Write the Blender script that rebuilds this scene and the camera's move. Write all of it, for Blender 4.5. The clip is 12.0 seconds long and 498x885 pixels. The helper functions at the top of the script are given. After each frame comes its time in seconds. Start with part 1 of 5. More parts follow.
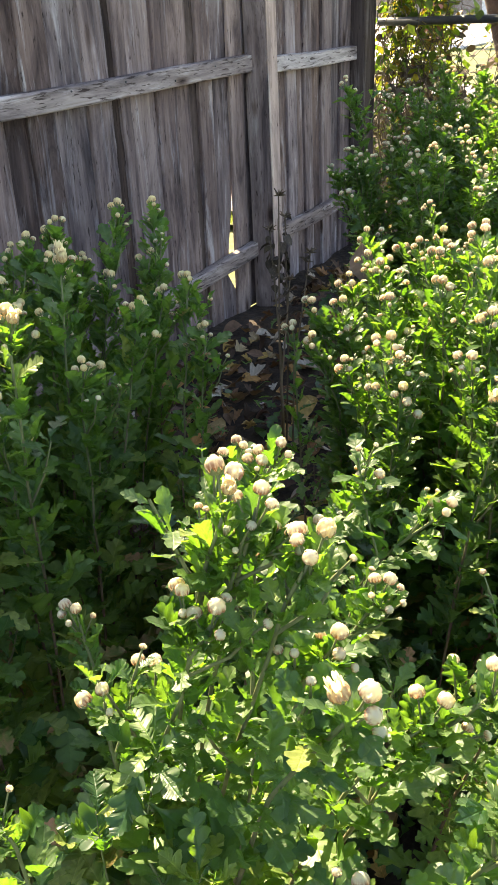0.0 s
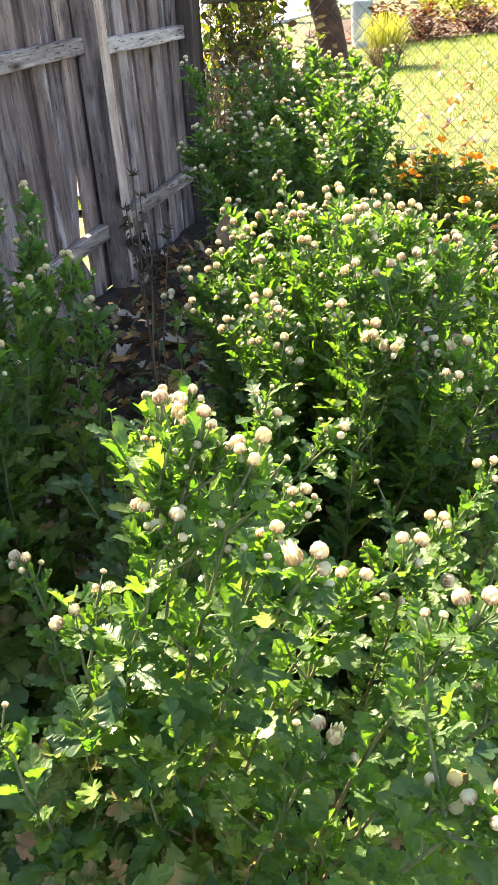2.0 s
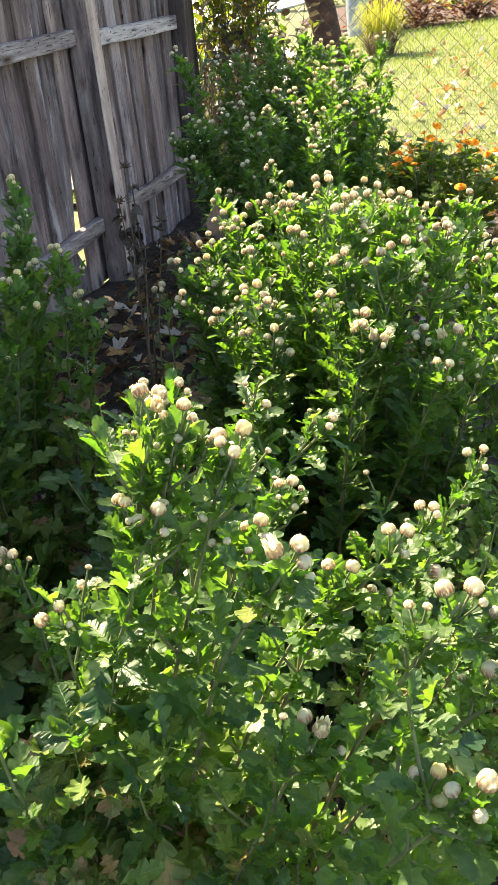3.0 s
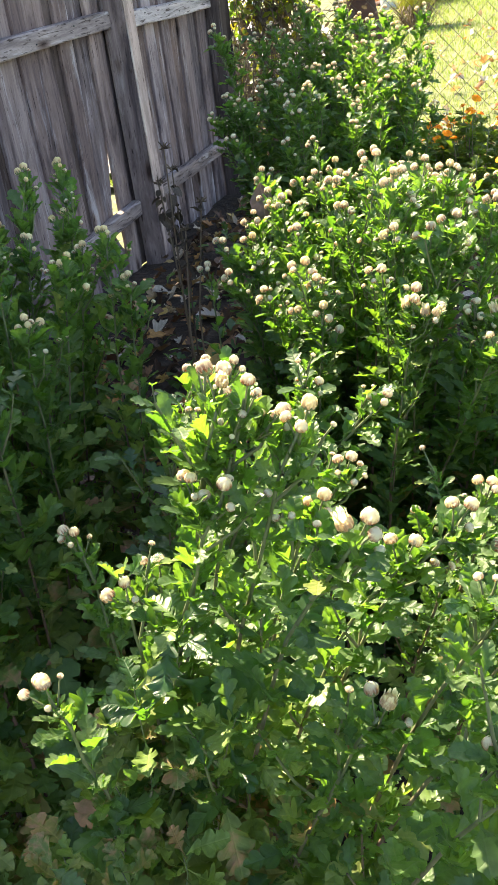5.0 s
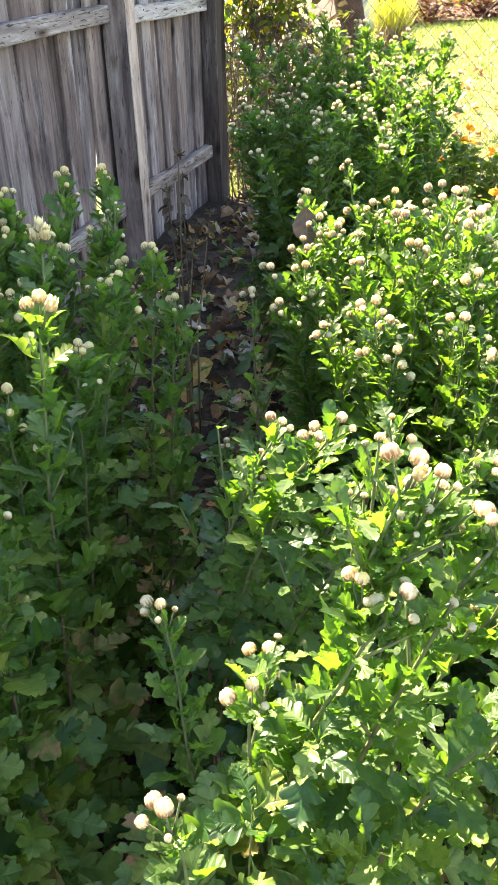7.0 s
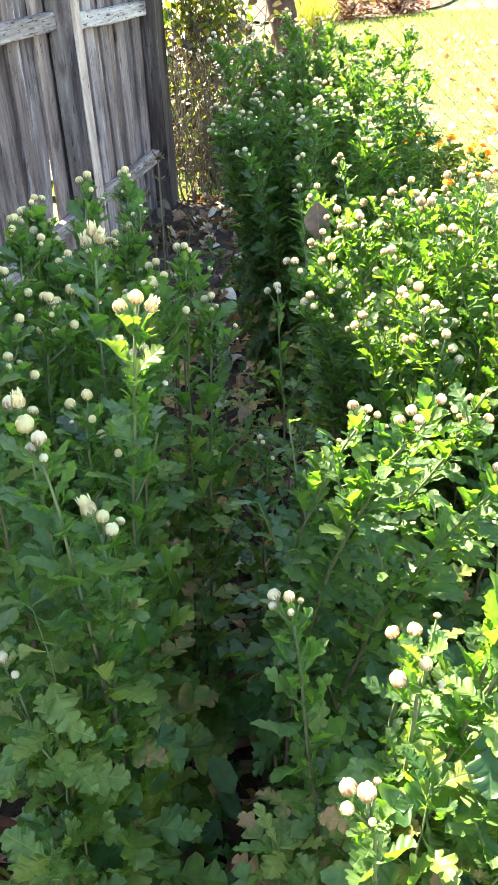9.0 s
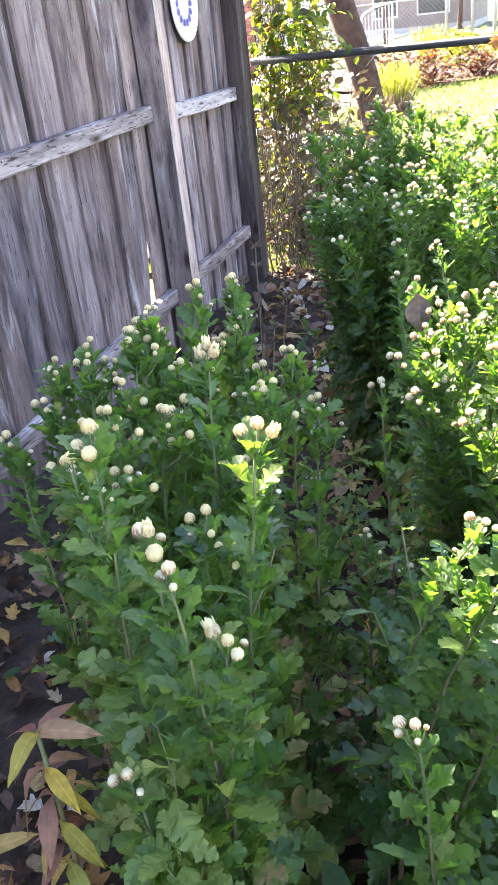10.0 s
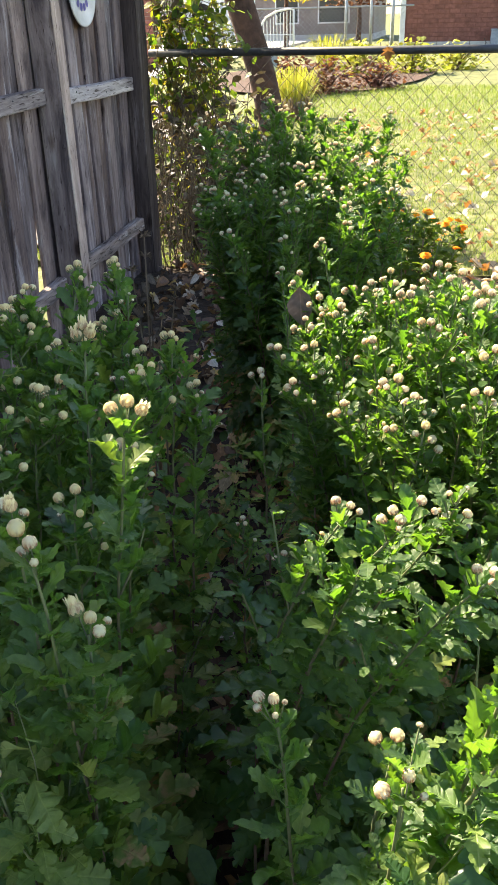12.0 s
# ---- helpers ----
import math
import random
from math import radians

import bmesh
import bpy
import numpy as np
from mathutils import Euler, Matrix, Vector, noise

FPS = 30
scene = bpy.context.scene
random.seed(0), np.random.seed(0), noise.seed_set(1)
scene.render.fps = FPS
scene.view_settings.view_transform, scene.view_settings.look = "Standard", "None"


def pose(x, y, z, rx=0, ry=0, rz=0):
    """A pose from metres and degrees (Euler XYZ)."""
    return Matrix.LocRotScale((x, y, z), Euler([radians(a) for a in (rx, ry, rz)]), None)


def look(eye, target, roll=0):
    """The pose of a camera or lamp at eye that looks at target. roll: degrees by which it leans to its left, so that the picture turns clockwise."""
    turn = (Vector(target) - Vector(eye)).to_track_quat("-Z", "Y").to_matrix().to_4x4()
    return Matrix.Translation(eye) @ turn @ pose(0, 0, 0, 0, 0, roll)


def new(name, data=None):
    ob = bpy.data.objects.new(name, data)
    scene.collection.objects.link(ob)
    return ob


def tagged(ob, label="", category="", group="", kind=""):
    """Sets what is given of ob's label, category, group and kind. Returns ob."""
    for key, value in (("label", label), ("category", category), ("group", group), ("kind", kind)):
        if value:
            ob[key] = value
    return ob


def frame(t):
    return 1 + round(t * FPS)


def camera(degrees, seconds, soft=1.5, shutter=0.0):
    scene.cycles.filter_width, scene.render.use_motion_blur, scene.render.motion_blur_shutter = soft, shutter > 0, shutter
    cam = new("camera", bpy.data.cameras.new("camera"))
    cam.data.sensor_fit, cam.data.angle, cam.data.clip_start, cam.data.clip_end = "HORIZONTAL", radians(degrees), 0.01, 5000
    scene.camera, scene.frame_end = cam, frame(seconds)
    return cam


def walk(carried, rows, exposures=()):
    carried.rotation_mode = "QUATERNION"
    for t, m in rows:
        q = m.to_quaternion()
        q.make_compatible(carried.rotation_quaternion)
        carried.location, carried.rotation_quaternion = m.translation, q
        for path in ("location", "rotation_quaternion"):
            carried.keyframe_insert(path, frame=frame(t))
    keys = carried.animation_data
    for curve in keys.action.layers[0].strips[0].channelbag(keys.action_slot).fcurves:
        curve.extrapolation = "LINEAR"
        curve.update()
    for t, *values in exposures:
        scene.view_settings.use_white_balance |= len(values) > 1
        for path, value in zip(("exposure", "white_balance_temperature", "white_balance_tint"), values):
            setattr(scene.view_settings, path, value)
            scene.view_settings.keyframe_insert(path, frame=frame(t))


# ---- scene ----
cam = camera(32.7, 12.0)
PATH = [
    (0, (-0.004, -0.0028, 1.3514), (-0.0955, 0.1495, 1.2594), -2.6),
    (0.5, (-0.0284, -0.0542, 1.3493), (-0.1095, 0.0998, 1.2508), -2.7),
    (1, (-0.0464, -0.1167, 1.3503), (-0.1221, 0.0377, 1.2481), -3.0),
    (1.5, (-0.0264, -0.124, 1.365), (-0.0942, 0.0351, 1.2645), -3.5),
    (2, (-0.0057, -0.1234, 1.3673), (-0.067, 0.0402, 1.27), -3.9),
    (2.5, (0.0041, -0.1173, 1.3668), (-0.0554, 0.0469, 1.2693), -4.7),
    (3, (0.0069, -0.1129, 1.3639), (-0.0547, 0.0496, 1.2649), -4.9),
    (3.2, (0.0056, -0.1123, 1.3609), (-0.0569, 0.0491, 1.2607), -4.6),
    (4.8, (-0.0092, -0.1229, 1.3601), (-0.0778, 0.0345, 1.2575), -7.1),
    (5, (-0.012, -0.1239, 1.3623), (-0.0811, 0.0337, 1.2604), -7.1),
    (5.5, (-0.0323, -0.1413, 1.369), (-0.1022, 0.0163, 1.2676), -6.6),
    (6, (-0.059, -0.1734, 1.3667), (-0.1254, -0.0143, 1.2652), -5.2),
    (6.5, (-0.1321, -0.0846, 1.364), (-0.1934, 0.0759, 1.2617), -2.8),
    (7, (-0.2008, -0.0732, 1.3731), (-0.2567, 0.0896, 1.2712), -1.1),
    (7.2, (-0.233, -0.0873, 1.381), (-0.2855, 0.077, 1.2798), -0.6),
    (8.8, (-0.338, -0.1274, 1.3561), (-0.3746, 0.039, 1.2513), -1.7),
    (9, (-0.3493, -0.1218, 1.369), (-0.392, 0.0451, 1.2673), -2.8),
    (9.5, (-0.3773, -0.1116, 1.4068), (-0.4351, 0.0548, 1.3121), -5.4),
    (10, (-0.3788, -0.1137, 1.4319), (-0.4421, 0.0542, 1.3436), -6.5),
    (10.5, (-0.3594, -0.1097, 1.4419), (-0.4153, 0.0622, 1.3563), -5.4),
    (11, (-0.3625, -0.1158, 1.4422), (-0.4108, 0.0586, 1.3571), -4.0),
    (11.5, (-0.3519, -0.1135, 1.438), (-0.3923, 0.0631, 1.3533), -2.5),
    (12, (-0.3554, -0.1205, 1.4166), (-0.3942, 0.0537, 1.3264), -1.4),
]
EXPOSURES = [(0.0, 2.23, 7800, 13), (1.5, 2.62, 7450, 13), (2.5, 2.11, 7500, 11), (5.5, 2.38, 7250, 13), (7.0, 2.78, 7750, 10), (9.0, 3.13, 7250, 4),
             (9.5, 3.14, 7000, 10), (10.0, 3.33, 6850, 22), (10.5, 2.63, 7000, 17), (11.0, 2.41, 6800, 14), (12.0, 2.03, 7250, 13)]
walk(cam, [(t, look(eye, target, roll)) for t, eye, target, roll in PATH], EXPOSURES)

# ---- daylight ----
SUN_AZ, SUN_EL = 55.0, 38.5          # degrees left of +y, degrees above the horizon
world = bpy.data.worlds.new("sky")
scene.world = world
world.use_nodes = True
wn = world.node_tree.nodes
sky = wn.new("ShaderNodeTexSky")
sky.sky_type = "NISHITA"
sky.sun_disc = False
sky.sun_elevation = radians(SUN_EL)
sky.sun_rotation = radians(-SUN_AZ)
world.node_tree.links.new(sky.outputs[0], wn["Background"].inputs[0])
wn["Background"].inputs[1].default_value = 0.11
to_sun = Vector((-math.sin(radians(SUN_AZ)) * math.cos(radians(SUN_EL)), math.cos(radians(SUN_AZ)) * math.cos(radians(SUN_EL)), math.sin(radians(SUN_EL))))
sun = new("sun", bpy.data.lights.new("sun", "SUN"))
sun.data.energy, sun.data.angle, sun.data.color = 5.0, radians(0.53), (1.0, 0.90, 0.69)
sun.matrix_world = look(to_sun * 30, (0, 0, 0))

# ---- materials ----


class Nodes:
    """A small helper to write node trees."""

    def __init__(self, name):
        self.mat = bpy.data.materials.new(name)
        self.mat.use_nodes = True
        self.t = self.mat.node_tree
        self.out = self.t.nodes["Material Output"]
        self.p = self.t.nodes["Principled BSDF"]

    def add(self, kind, **sets):
        n = self.t.nodes.new(kind)
        for k, v in sets.items():
            if k in n.inputs:
                n.inputs[k].default_value = v
        return n

    def link(self, a, b):
        self.t.links.new(a, b)

    def coord(self, scale=(1, 1, 1), space="Object", jitter=False):
        c = self.t.nodes.new("ShaderNodeTexCoord")
        m = self.t.nodes.new("ShaderNodeMapping")
        m.inputs["Scale"].default_value = scale
        self.link(c.outputs[space], m.inputs["Vector"])
        if jitter:
            o = self.t.nodes.new("ShaderNodeObjectInfo")
            mul = self.t.nodes.new("ShaderNodeMath")
            mul.operation = "MULTIPLY"
            mul.inputs[1].default_value = 57.0
            self.link(o.outputs["Random"], mul.inputs[0])
            self.link(mul.outputs[0], m.inputs["Location"])
        return m.outputs[0]

    def noise(self, vec, scale, detail=4.0, rough=0.55, distort=0.0):
        n = self.t.nodes.new("ShaderNodeTexNoise")
        n.inputs["Scale"].default_value = scale
        n.inputs["Detail"].default_value = detail
        n.inputs["Roughness"].default_value = rough
        n.inputs["Distortion"].default_value = distort
        self.link(vec, n.inputs["Vector"])
        return n.outputs[0]

    def ramp(self, fac, stops):
        r = self.t.nodes.new("ShaderNodeValToRGB")
        e = r.color_ramp.elements
        while len(e) < len(stops):
            e.new(0.5)
        for el, (pos, col) in zip(e, stops):
            el.position = pos
            el.color = (*col, 1)
        self.link(fac, r.inputs[0])
        return r.outputs[0]

    def mix(self, fac, a, b, blend="MIX"):
        m = self.t.nodes.new("ShaderNodeMix")
        m.data_type, m.blend_type = "RGBA", blend
        if isinstance(fac, (int, float)):
            m.inputs[0].default_value = fac
        else:
            self.link(fac, m.inputs[0])
        for v, i in ((a, 6), (b, 7)):
            if isinstance(v, tuple):
                m.inputs[i].default_value = (*v, 1)
            else:
                self.link(v, m.inputs[i])
        return m.outputs[2]

    def rand(self):
        """One random number for each loose piece of a mesh and each object."""
        g = self.t.nodes.new("ShaderNodeNewGeometry")
        o = self.t.nodes.new("ShaderNodeObjectInfo")
        a = self.t.nodes.new("ShaderNodeMath")
        a.operation = "ADD"
        self.link(g.outputs["Random Per Island"], a.inputs[0])
        self.link(o.outputs["Random"], a.inputs[1])
        f = self.t.nodes.new("ShaderNodeMath")
        f.operation = "FRACT"
        self.link(a.outputs[0], f.inputs[0])
        return f.outputs[0]

    def bump(self, height, strength, distance):
        b = self.t.nodes.new("ShaderNodeBump")
        b.inputs["Strength"].default_value = strength
        b.inputs["Distance"].default_value = distance
        self.link(height, b.inputs["Height"])
        self.link(b.outputs[0], self.p.inputs["Normal"])
        return b.outputs[0]

    def color(self, v):
        if isinstance(v, tuple):
            self.p.inputs["Base Color"].default_value = (*v, 1)
        else:
            self.link(v, self.p.inputs["Base Color"])

    def rough(self, v, metal=0.0):
        if isinstance(v, (int, float)):
            self.p.inputs["Roughness"].default_value = v
        else:
            self.link(v, self.p.inputs["Roughness"])
        self.p.inputs["Metallic"].default_value = metal

    def translucent(self, color, amount):
        tr = self.t.nodes.new("ShaderNodeBsdfTranslucent")
        if isinstance(color, tuple):
            tr.inputs[0].default_value = (*color, 1)
        else:
            self.link(color, tr.inputs[0])
        mx = self.t.nodes.new("ShaderNodeMixShader")
        mx.inputs[0].default_value = amount
        self.link(self.p.outputs[0], mx.inputs[1])
        self.link(tr.outputs[0], mx.inputs[2])
        self.link(mx.outputs[0], self.out.inputs["Surface"])


def weathered_wood(name, dark, mid, light, axis, pale, pits=0.0):
    """Grey weathered timber: fine grain, broad worn bands, cracks and stains, a tone of its own for each piece."""
    n = Nodes(name)

    def along(across, run):
        s = [across] * 3
        s[axis] = run
        return n.coord(tuple(s), jitter=True)
    grain = n.noise(along(48.0, 2.6), 1.0, 7.0, 0.65, 0.8)
    worn = n.noise(along(15.0, 1.9), 1.0, 7.0, 0.7, 0.9)
    damp = n.noise(along(7.0, 1.5), 1.2, 7.0, 0.66, 0.7)
    fleck = n.noise(along(115.0, 13.0), 1.0, 3.0, 0.6, 0.6)
    crack = n.noise(along(55.0, 0.8), 1.3, 2.0, 0.5, 0.4)
    vor = n.t.nodes.new("ShaderNodeTexVoronoi")
    vor.inputs["Scale"].default_value = 1.0
    n.link(along(6.5, 2.6), vor.inputs["Vector"])
    base = n.ramp(grain, [(0.25, dark), (0.5, mid), (0.8, light)])
    o = n.t.nodes.new("ShaderNodeObjectInfo")
    tone = n.ramp(o.outputs["Random"], [(0.0, (0.60, 0.50, 0.46)), (0.25, (1.0, 0.88, 0.83)), (0.5, (0.72, 0.73, 0.79)), (0.75, (1.08, 0.98, 0.94)), (1.0, (1.25, 1.22, 1.25))])
    col = n.mix(1.0, base, tone, "MULTIPLY")
    col = n.mix(n.ramp(worn, [(0.54, (0.0, 0.0, 0.0)), (0.62, (0.42, 0.42, 0.42)), (0.74, (0.85, 0.85, 0.85))]), col, pale)
    col = n.mix(1.0, col, n.ramp(damp, [(0.35, (0.30, 0.29, 0.32)), (0.47, (0.68, 0.65, 0.67)), (0.59, (1.08, 1.06, 1.06))]), "MULTIPLY")
    col = n.mix(1.0, col, n.ramp(fleck, [(0.30 + pits, (0.25, 0.22, 0.21)), (0.39 + pits, (1.0, 1.0, 1.0))]), "MULTIPLY")
    col = n.mix(1.0, col, n.ramp(vor.outputs["Distance"], [(0.05, (0.22, 0.17, 0.15)), (0.10, (0.62, 0.56, 0.52)), (0.16, (1.0, 1.0, 1.0))]), "MULTIPLY")
    n.color(n.mix(1.0, col, n.ramp(crack, [(0.2, (0.3, 0.27, 0.26)), (0.26, (1.0, 1.0, 1.0))]), "MULTIPLY"))
    n.rough(0.85)
    n.p.inputs["Specular IOR Level"].default_value = 0.25
    n.bump(n.mix(0.5, grain, fleck), 0.5, 0.003)
    return n.mat


WOOD_V = weathered_wood("weathered_board", (0.155, 0.130, 0.127), (0.27, 0.230, 0.225), (0.37, 0.328, 0.322), 2, (0.56, 0.54, 0.56))
# Dark wood: the corner post's brown, and shade painted onto recessed boards.
WOOD_D = weathered_wood("dark_shade_wood", (0.05, 0.04, 0.036), (0.10, 0.078, 0.07), (0.16, 0.13, 0.12), 2, (0.26, 0.23, 0.23))
# Lighter copy of the post wood, coloured for the side that catches light.
WOOD_LIT = weathered_wood("lit_post_side", (0.40, 0.345, 0.31), (0.54, 0.47, 0.43), (0.68, 0.61, 0.56), 2, (0.70, 0.66, 0.63))
WOOD_H = weathered_wood("weathered_rail", (0.15, 0.14, 0.135), (0.38, 0.36, 0.355), (0.60, 0.58, 0.575), 1, (0.80, 0.78, 0.78), 0.05)
WOOD_P = weathered_wood("weathered_post", (0.23, 0.185, 0.165), (0.38, 0.31, 0.28), (0.50, 0.42, 0.385), 2, (0.52, 0.47, 0.44))


def leaf_material(name, stops, glow, amount=0.42, rough=0.42, spec=0.3, withered=None):
    """A thin leaf: pale midrib and side veins, blotches, and light that passes through."""
    n = Nodes(name)
    r = n.rand()
    col = n.ramp(r, stops)
    at = n.t.nodes.new("ShaderNodeAttribute")
    at.attribute_name = "blade"
    sep = n.t.nodes.new("ShaderNodeSeparateXYZ")
    n.link(at.outputs["Vector"], sep.inputs[0])

    def math_node(op, a, b=0.0):
        m = n.t.nodes.new("ShaderNodeMath")
        m.operation = op
        for v, k in ((a, 0), (b, 1)):
            if isinstance(v, (int, float)):
                m.inputs[k].default_value = v
            else:
                n.link(v, m.inputs[k])
        return m.outputs[0]
    ax = math_node("ABSOLUTE", sep.outputs[0])
    slant = math_node("SUBTRACT", sep.outputs[1], math_node("MULTIPLY", ax, 0.8))
    side = math_node("POWER", math_node("ABSOLUTE", math_node("SINE", math_node("MULTIPLY", slant, 17.0))), 0.5)
    mid = math_node("MINIMUM", math_node("MULTIPLY", ax, 38.0), 1.0)
    vein = math_node("MULTIPLY", math_node("ADD", math_node("MULTIPLY", side, 0.5), 0.5), math_node("ADD", math_node("MULTIPLY", mid, 0.6), 0.4))
    shift = n.t.nodes.new("ShaderNodeVectorMath")
    shift.operation = "ADD"
    n.link(at.outputs["Vector"], shift.inputs[0])
    n.link(n.ramp(r, [(0.0, (0, 0, 0)), (1.0, (40, 30, 20))]), shift.inputs[1])
    blot = n.noise(shift.outputs[0], 4.5, 5.0, 0.62)
    tone = n.ramp(vein, [(0.3, (1.75, 1.65, 1.5)), (0.62, (1.05, 1.05, 1.05)), (1.0, (0.86, 0.88, 0.88))])
    col = n.mix(0.95, col, tone, "MULTIPLY")
    col = n.mix(0.7, col, n.ramp(blot, [(0.3, (0.5, 0.55, 0.5)), (0.7, (1.25, 1.2, 1.1))]), "MULTIPLY")
    if withered:
        rim = n.ramp(math_node("ADD", math_node("MULTIPLY", blot, 0.9), math_node("MULTIPLY", sep.outputs[1], 0.22)), [(0.57, (0.0, 0.0, 0.0)), (0.76, (0.85, 0.85, 0.85))])
        col = n.mix(rim, col, withered)
    n.color(col)
    n.rough(rough)
    n.p.inputs["Specular IOR Level"].default_value = spec
    n.bump(vein, 0.4, 0.0016)
    through_col = n.mix(1.0, n.ramp(r, glow), n.ramp(vein, [(0.3, (0.75, 0.75, 0.7)), (0.8, (1.0, 1.0, 1.0))]), "MULTIPLY")
    n.translucent(n.mix(1.0, through_col, n.ramp(blot, [(0.3, (0.75, 0.8, 0.6)), (0.7, (1.08, 1.08, 1.0))]), "MULTIPLY"), amount)
    return n.mat


LEAF = leaf_material("mum_leaf",
                     [(0.0, (0.026, 0.072, 0.036)), (0.5, (0.044, 0.104, 0.046)), (1.0, (0.070, 0.135, 0.054))],
                     [(0.0, (0.13, 0.35, 0.022)), (1.0, (0.30, 0.55, 0.04))], 0.42, 0.38, 0.5)
LEAF_GREY = leaf_material("mum_top_leaf",
                          [(0.0, (0.060, 0.125, 0.048)), (0.5, (0.092, 0.165, 0.064)), (1.0, (0.14, 0.21, 0.092))],
                          [(0.0, (0.16, 0.40, 0.028)), (1.0, (0.31, 0.58, 0.05))], 0.44, 0.46, 0.45)
LEAF_OLD = leaf_material("old_mum_leaf",
                         [(0.0, (0.09, 0.18, 0.06)), (0.5, (0.16, 0.23, 0.065)), (0.8, (0.25, 0.25, 0.07)), (1.0, (0.33, 0.20, 0.10))],
                         [(0.0, (0.24, 0.42, 0.04)), (1.0, (0.44, 0.36, 0.07))], 0.32, 0.5, 0.35, (0.48, 0.20, 0.14))
# Paler lower leaf; extra brightness in its colour stands in for skylight in shade.
LEAF_LIFTED = leaf_material("pale_lifted_mum_leaf",
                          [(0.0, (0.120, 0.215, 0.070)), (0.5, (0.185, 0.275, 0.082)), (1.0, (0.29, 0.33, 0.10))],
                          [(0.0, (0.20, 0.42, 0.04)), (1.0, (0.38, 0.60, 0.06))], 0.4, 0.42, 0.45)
VINE_LEAF = leaf_material("vine_leaf",
                          [(0.0, (0.03, 0.06, 0.02)), (0.5, (0.07, 0.10, 0.025)), (0.85, (0.15, 0.14, 0.03)), (1.0, (0.2, 0.10, 0.05))],
                          [(0.0, (0.12, 0.25, 0.02)), (0.6, (0.32, 0.46, 0.03)), (0.88, (0.6, 0.52, 0.04)), (1.0, (0.4, 0.2, 0.05))], 0.42, 0.45)
DRY_LEAF = leaf_material("dry_leaf",
                         [(0.0, (0.04, 0.026, 0.021)), (0.38, (0.11, 0.066, 0.050)), (0.58, (0.25, 0.155, 0.115)), (0.70, (0.42, 0.20, 0.075)), (0.80, (0.55, 0.37, 0.11)), (0.88, (0.36, 0.28, 0.22)), (1.0, (0.68, 0.61, 0.55))],
                         [(0.0, (0.3, 0.12, 0.05)), (1.0, (0.6, 0.35, 0.12))], 0.18, 0.6)
WILTED = leaf_material("wilted_leaf", [(0.0, (0.22, 0.09, 0.08)), (0.5, (0.38, 0.20, 0.16)), (0.68, (0.44, 0.31, 0.13)), (0.86, (0.58, 0.40, 0.07)), (1.0, (0.26, 0.29, 0.08))],
                       [(0.0, (0.4, 0.18, 0.1)), (0.6, (0.6, 0.45, 0.1)), (1.0, (0.4, 0.45, 0.08))], 0.3, 0.6)
BROWN_LEAF = leaf_material("brown_leaf", [(0.0, (0.20, 0.150, 0.140)), (1.0, (0.24, 0.175, 0.160))], [(0.0, (0.2, 0.13, 0.1)), (1.0, (0.2, 0.13, 0.1))], 0.05, 0.7)
LAWN_LEAF = leaf_material("lawn_litter",
                          [(0.0, (0.24, 0.13, 0.07)), (0.18, (0.45, 0.17, 0.05)), (0.3, (0.50, 0.36, 0.20)), (0.55, (0.62, 0.53, 0.40)), (1.0, (0.74, 0.69, 0.60))],
                          [(0.0, (0.6, 0.25, 0.06)), (1.0, (0.6, 0.45, 0.25))], 0.25, 0.6)
MARI_LEAF = leaf_material("marigold_leaf",
                          [(0.0, (0.04, 0.08, 0.02)), (1.0, (0.08, 0.14, 0.03))],
                          [(0.0, (0.2, 0.35, 0.03)), (1.0, (0.35, 0.5, 0.04))], 0.4, 0.5)
MARIGOLD = leaf_material("marigold_petal",
                         [(0.0, (0.75, 0.20, 0.01)), (0.6, (0.8, 0.32, 0.012)), (1.0, (0.8, 0.45, 0.03))],
                         [(0.0, (0.9, 0.3, 0.01)), (1.0, (0.95, 0.5, 0.02))], 0.35, 0.6)
DEAD = leaf_material("dead_stalk", [(0.0, (0.06, 0.046, 0.038)), (1.0, (0.16, 0.125, 0.10))], [(0.0, (0.1, 0.07, 0.04)), (1.0, (0.2, 0.15, 0.1))], 0.12, 0.8)
CLUMP = leaf_material("yellow_blade", [(0.0, (0.22, 0.25, 0.045)), (0.6, (0.36, 0.36, 0.06)), (1.0, (0.46, 0.39, 0.12))],
                      [(0.0, (0.48, 0.56, 0.06)), (1.0, (0.72, 0.68, 0.12))], 0.42, 0.5)
AUTUMN = leaf_material("autumn_tree_leaf", [(0.0, (0.35, 0.25, 0.03)), (1.0, (0.55, 0.42, 0.06))], [(0.0, (0.7, 0.5, 0.04)), (1.0, (0.85, 0.72, 0.10))], 0.45, 0.5)
GRASS = leaf_material("grass_blade", [(0.0, (0.08, 0.14, 0.03)), (0.6, (0.16, 0.21, 0.055)), (1.0, (0.36, 0.34, 0.15))],
                      [(0.0, (0.25, 0.42, 0.05)), (1.0, (0.5, 0.56, 0.12))], 0.4, 0.5)
CROWN = leaf_material("tree_leaf", [(0.0, (0.05, 0.10, 0.03)), (1.0, (0.12, 0.15, 0.04))], [(0.0, (0.2, 0.3, 0.04)), (1.0, (0.4, 0.4, 0.05))], 0.25, 0.5)
RED_SHRUB = leaf_material("red_shrub_leaf", [(0.0, (0.06, 0.025, 0.02)), (1.0, (0.17, 0.07, 0.045))], [(0.0, (0.25, 0.07, 0.04)), (1.0, (0.4, 0.18, 0.08))], 0.25, 0.6)


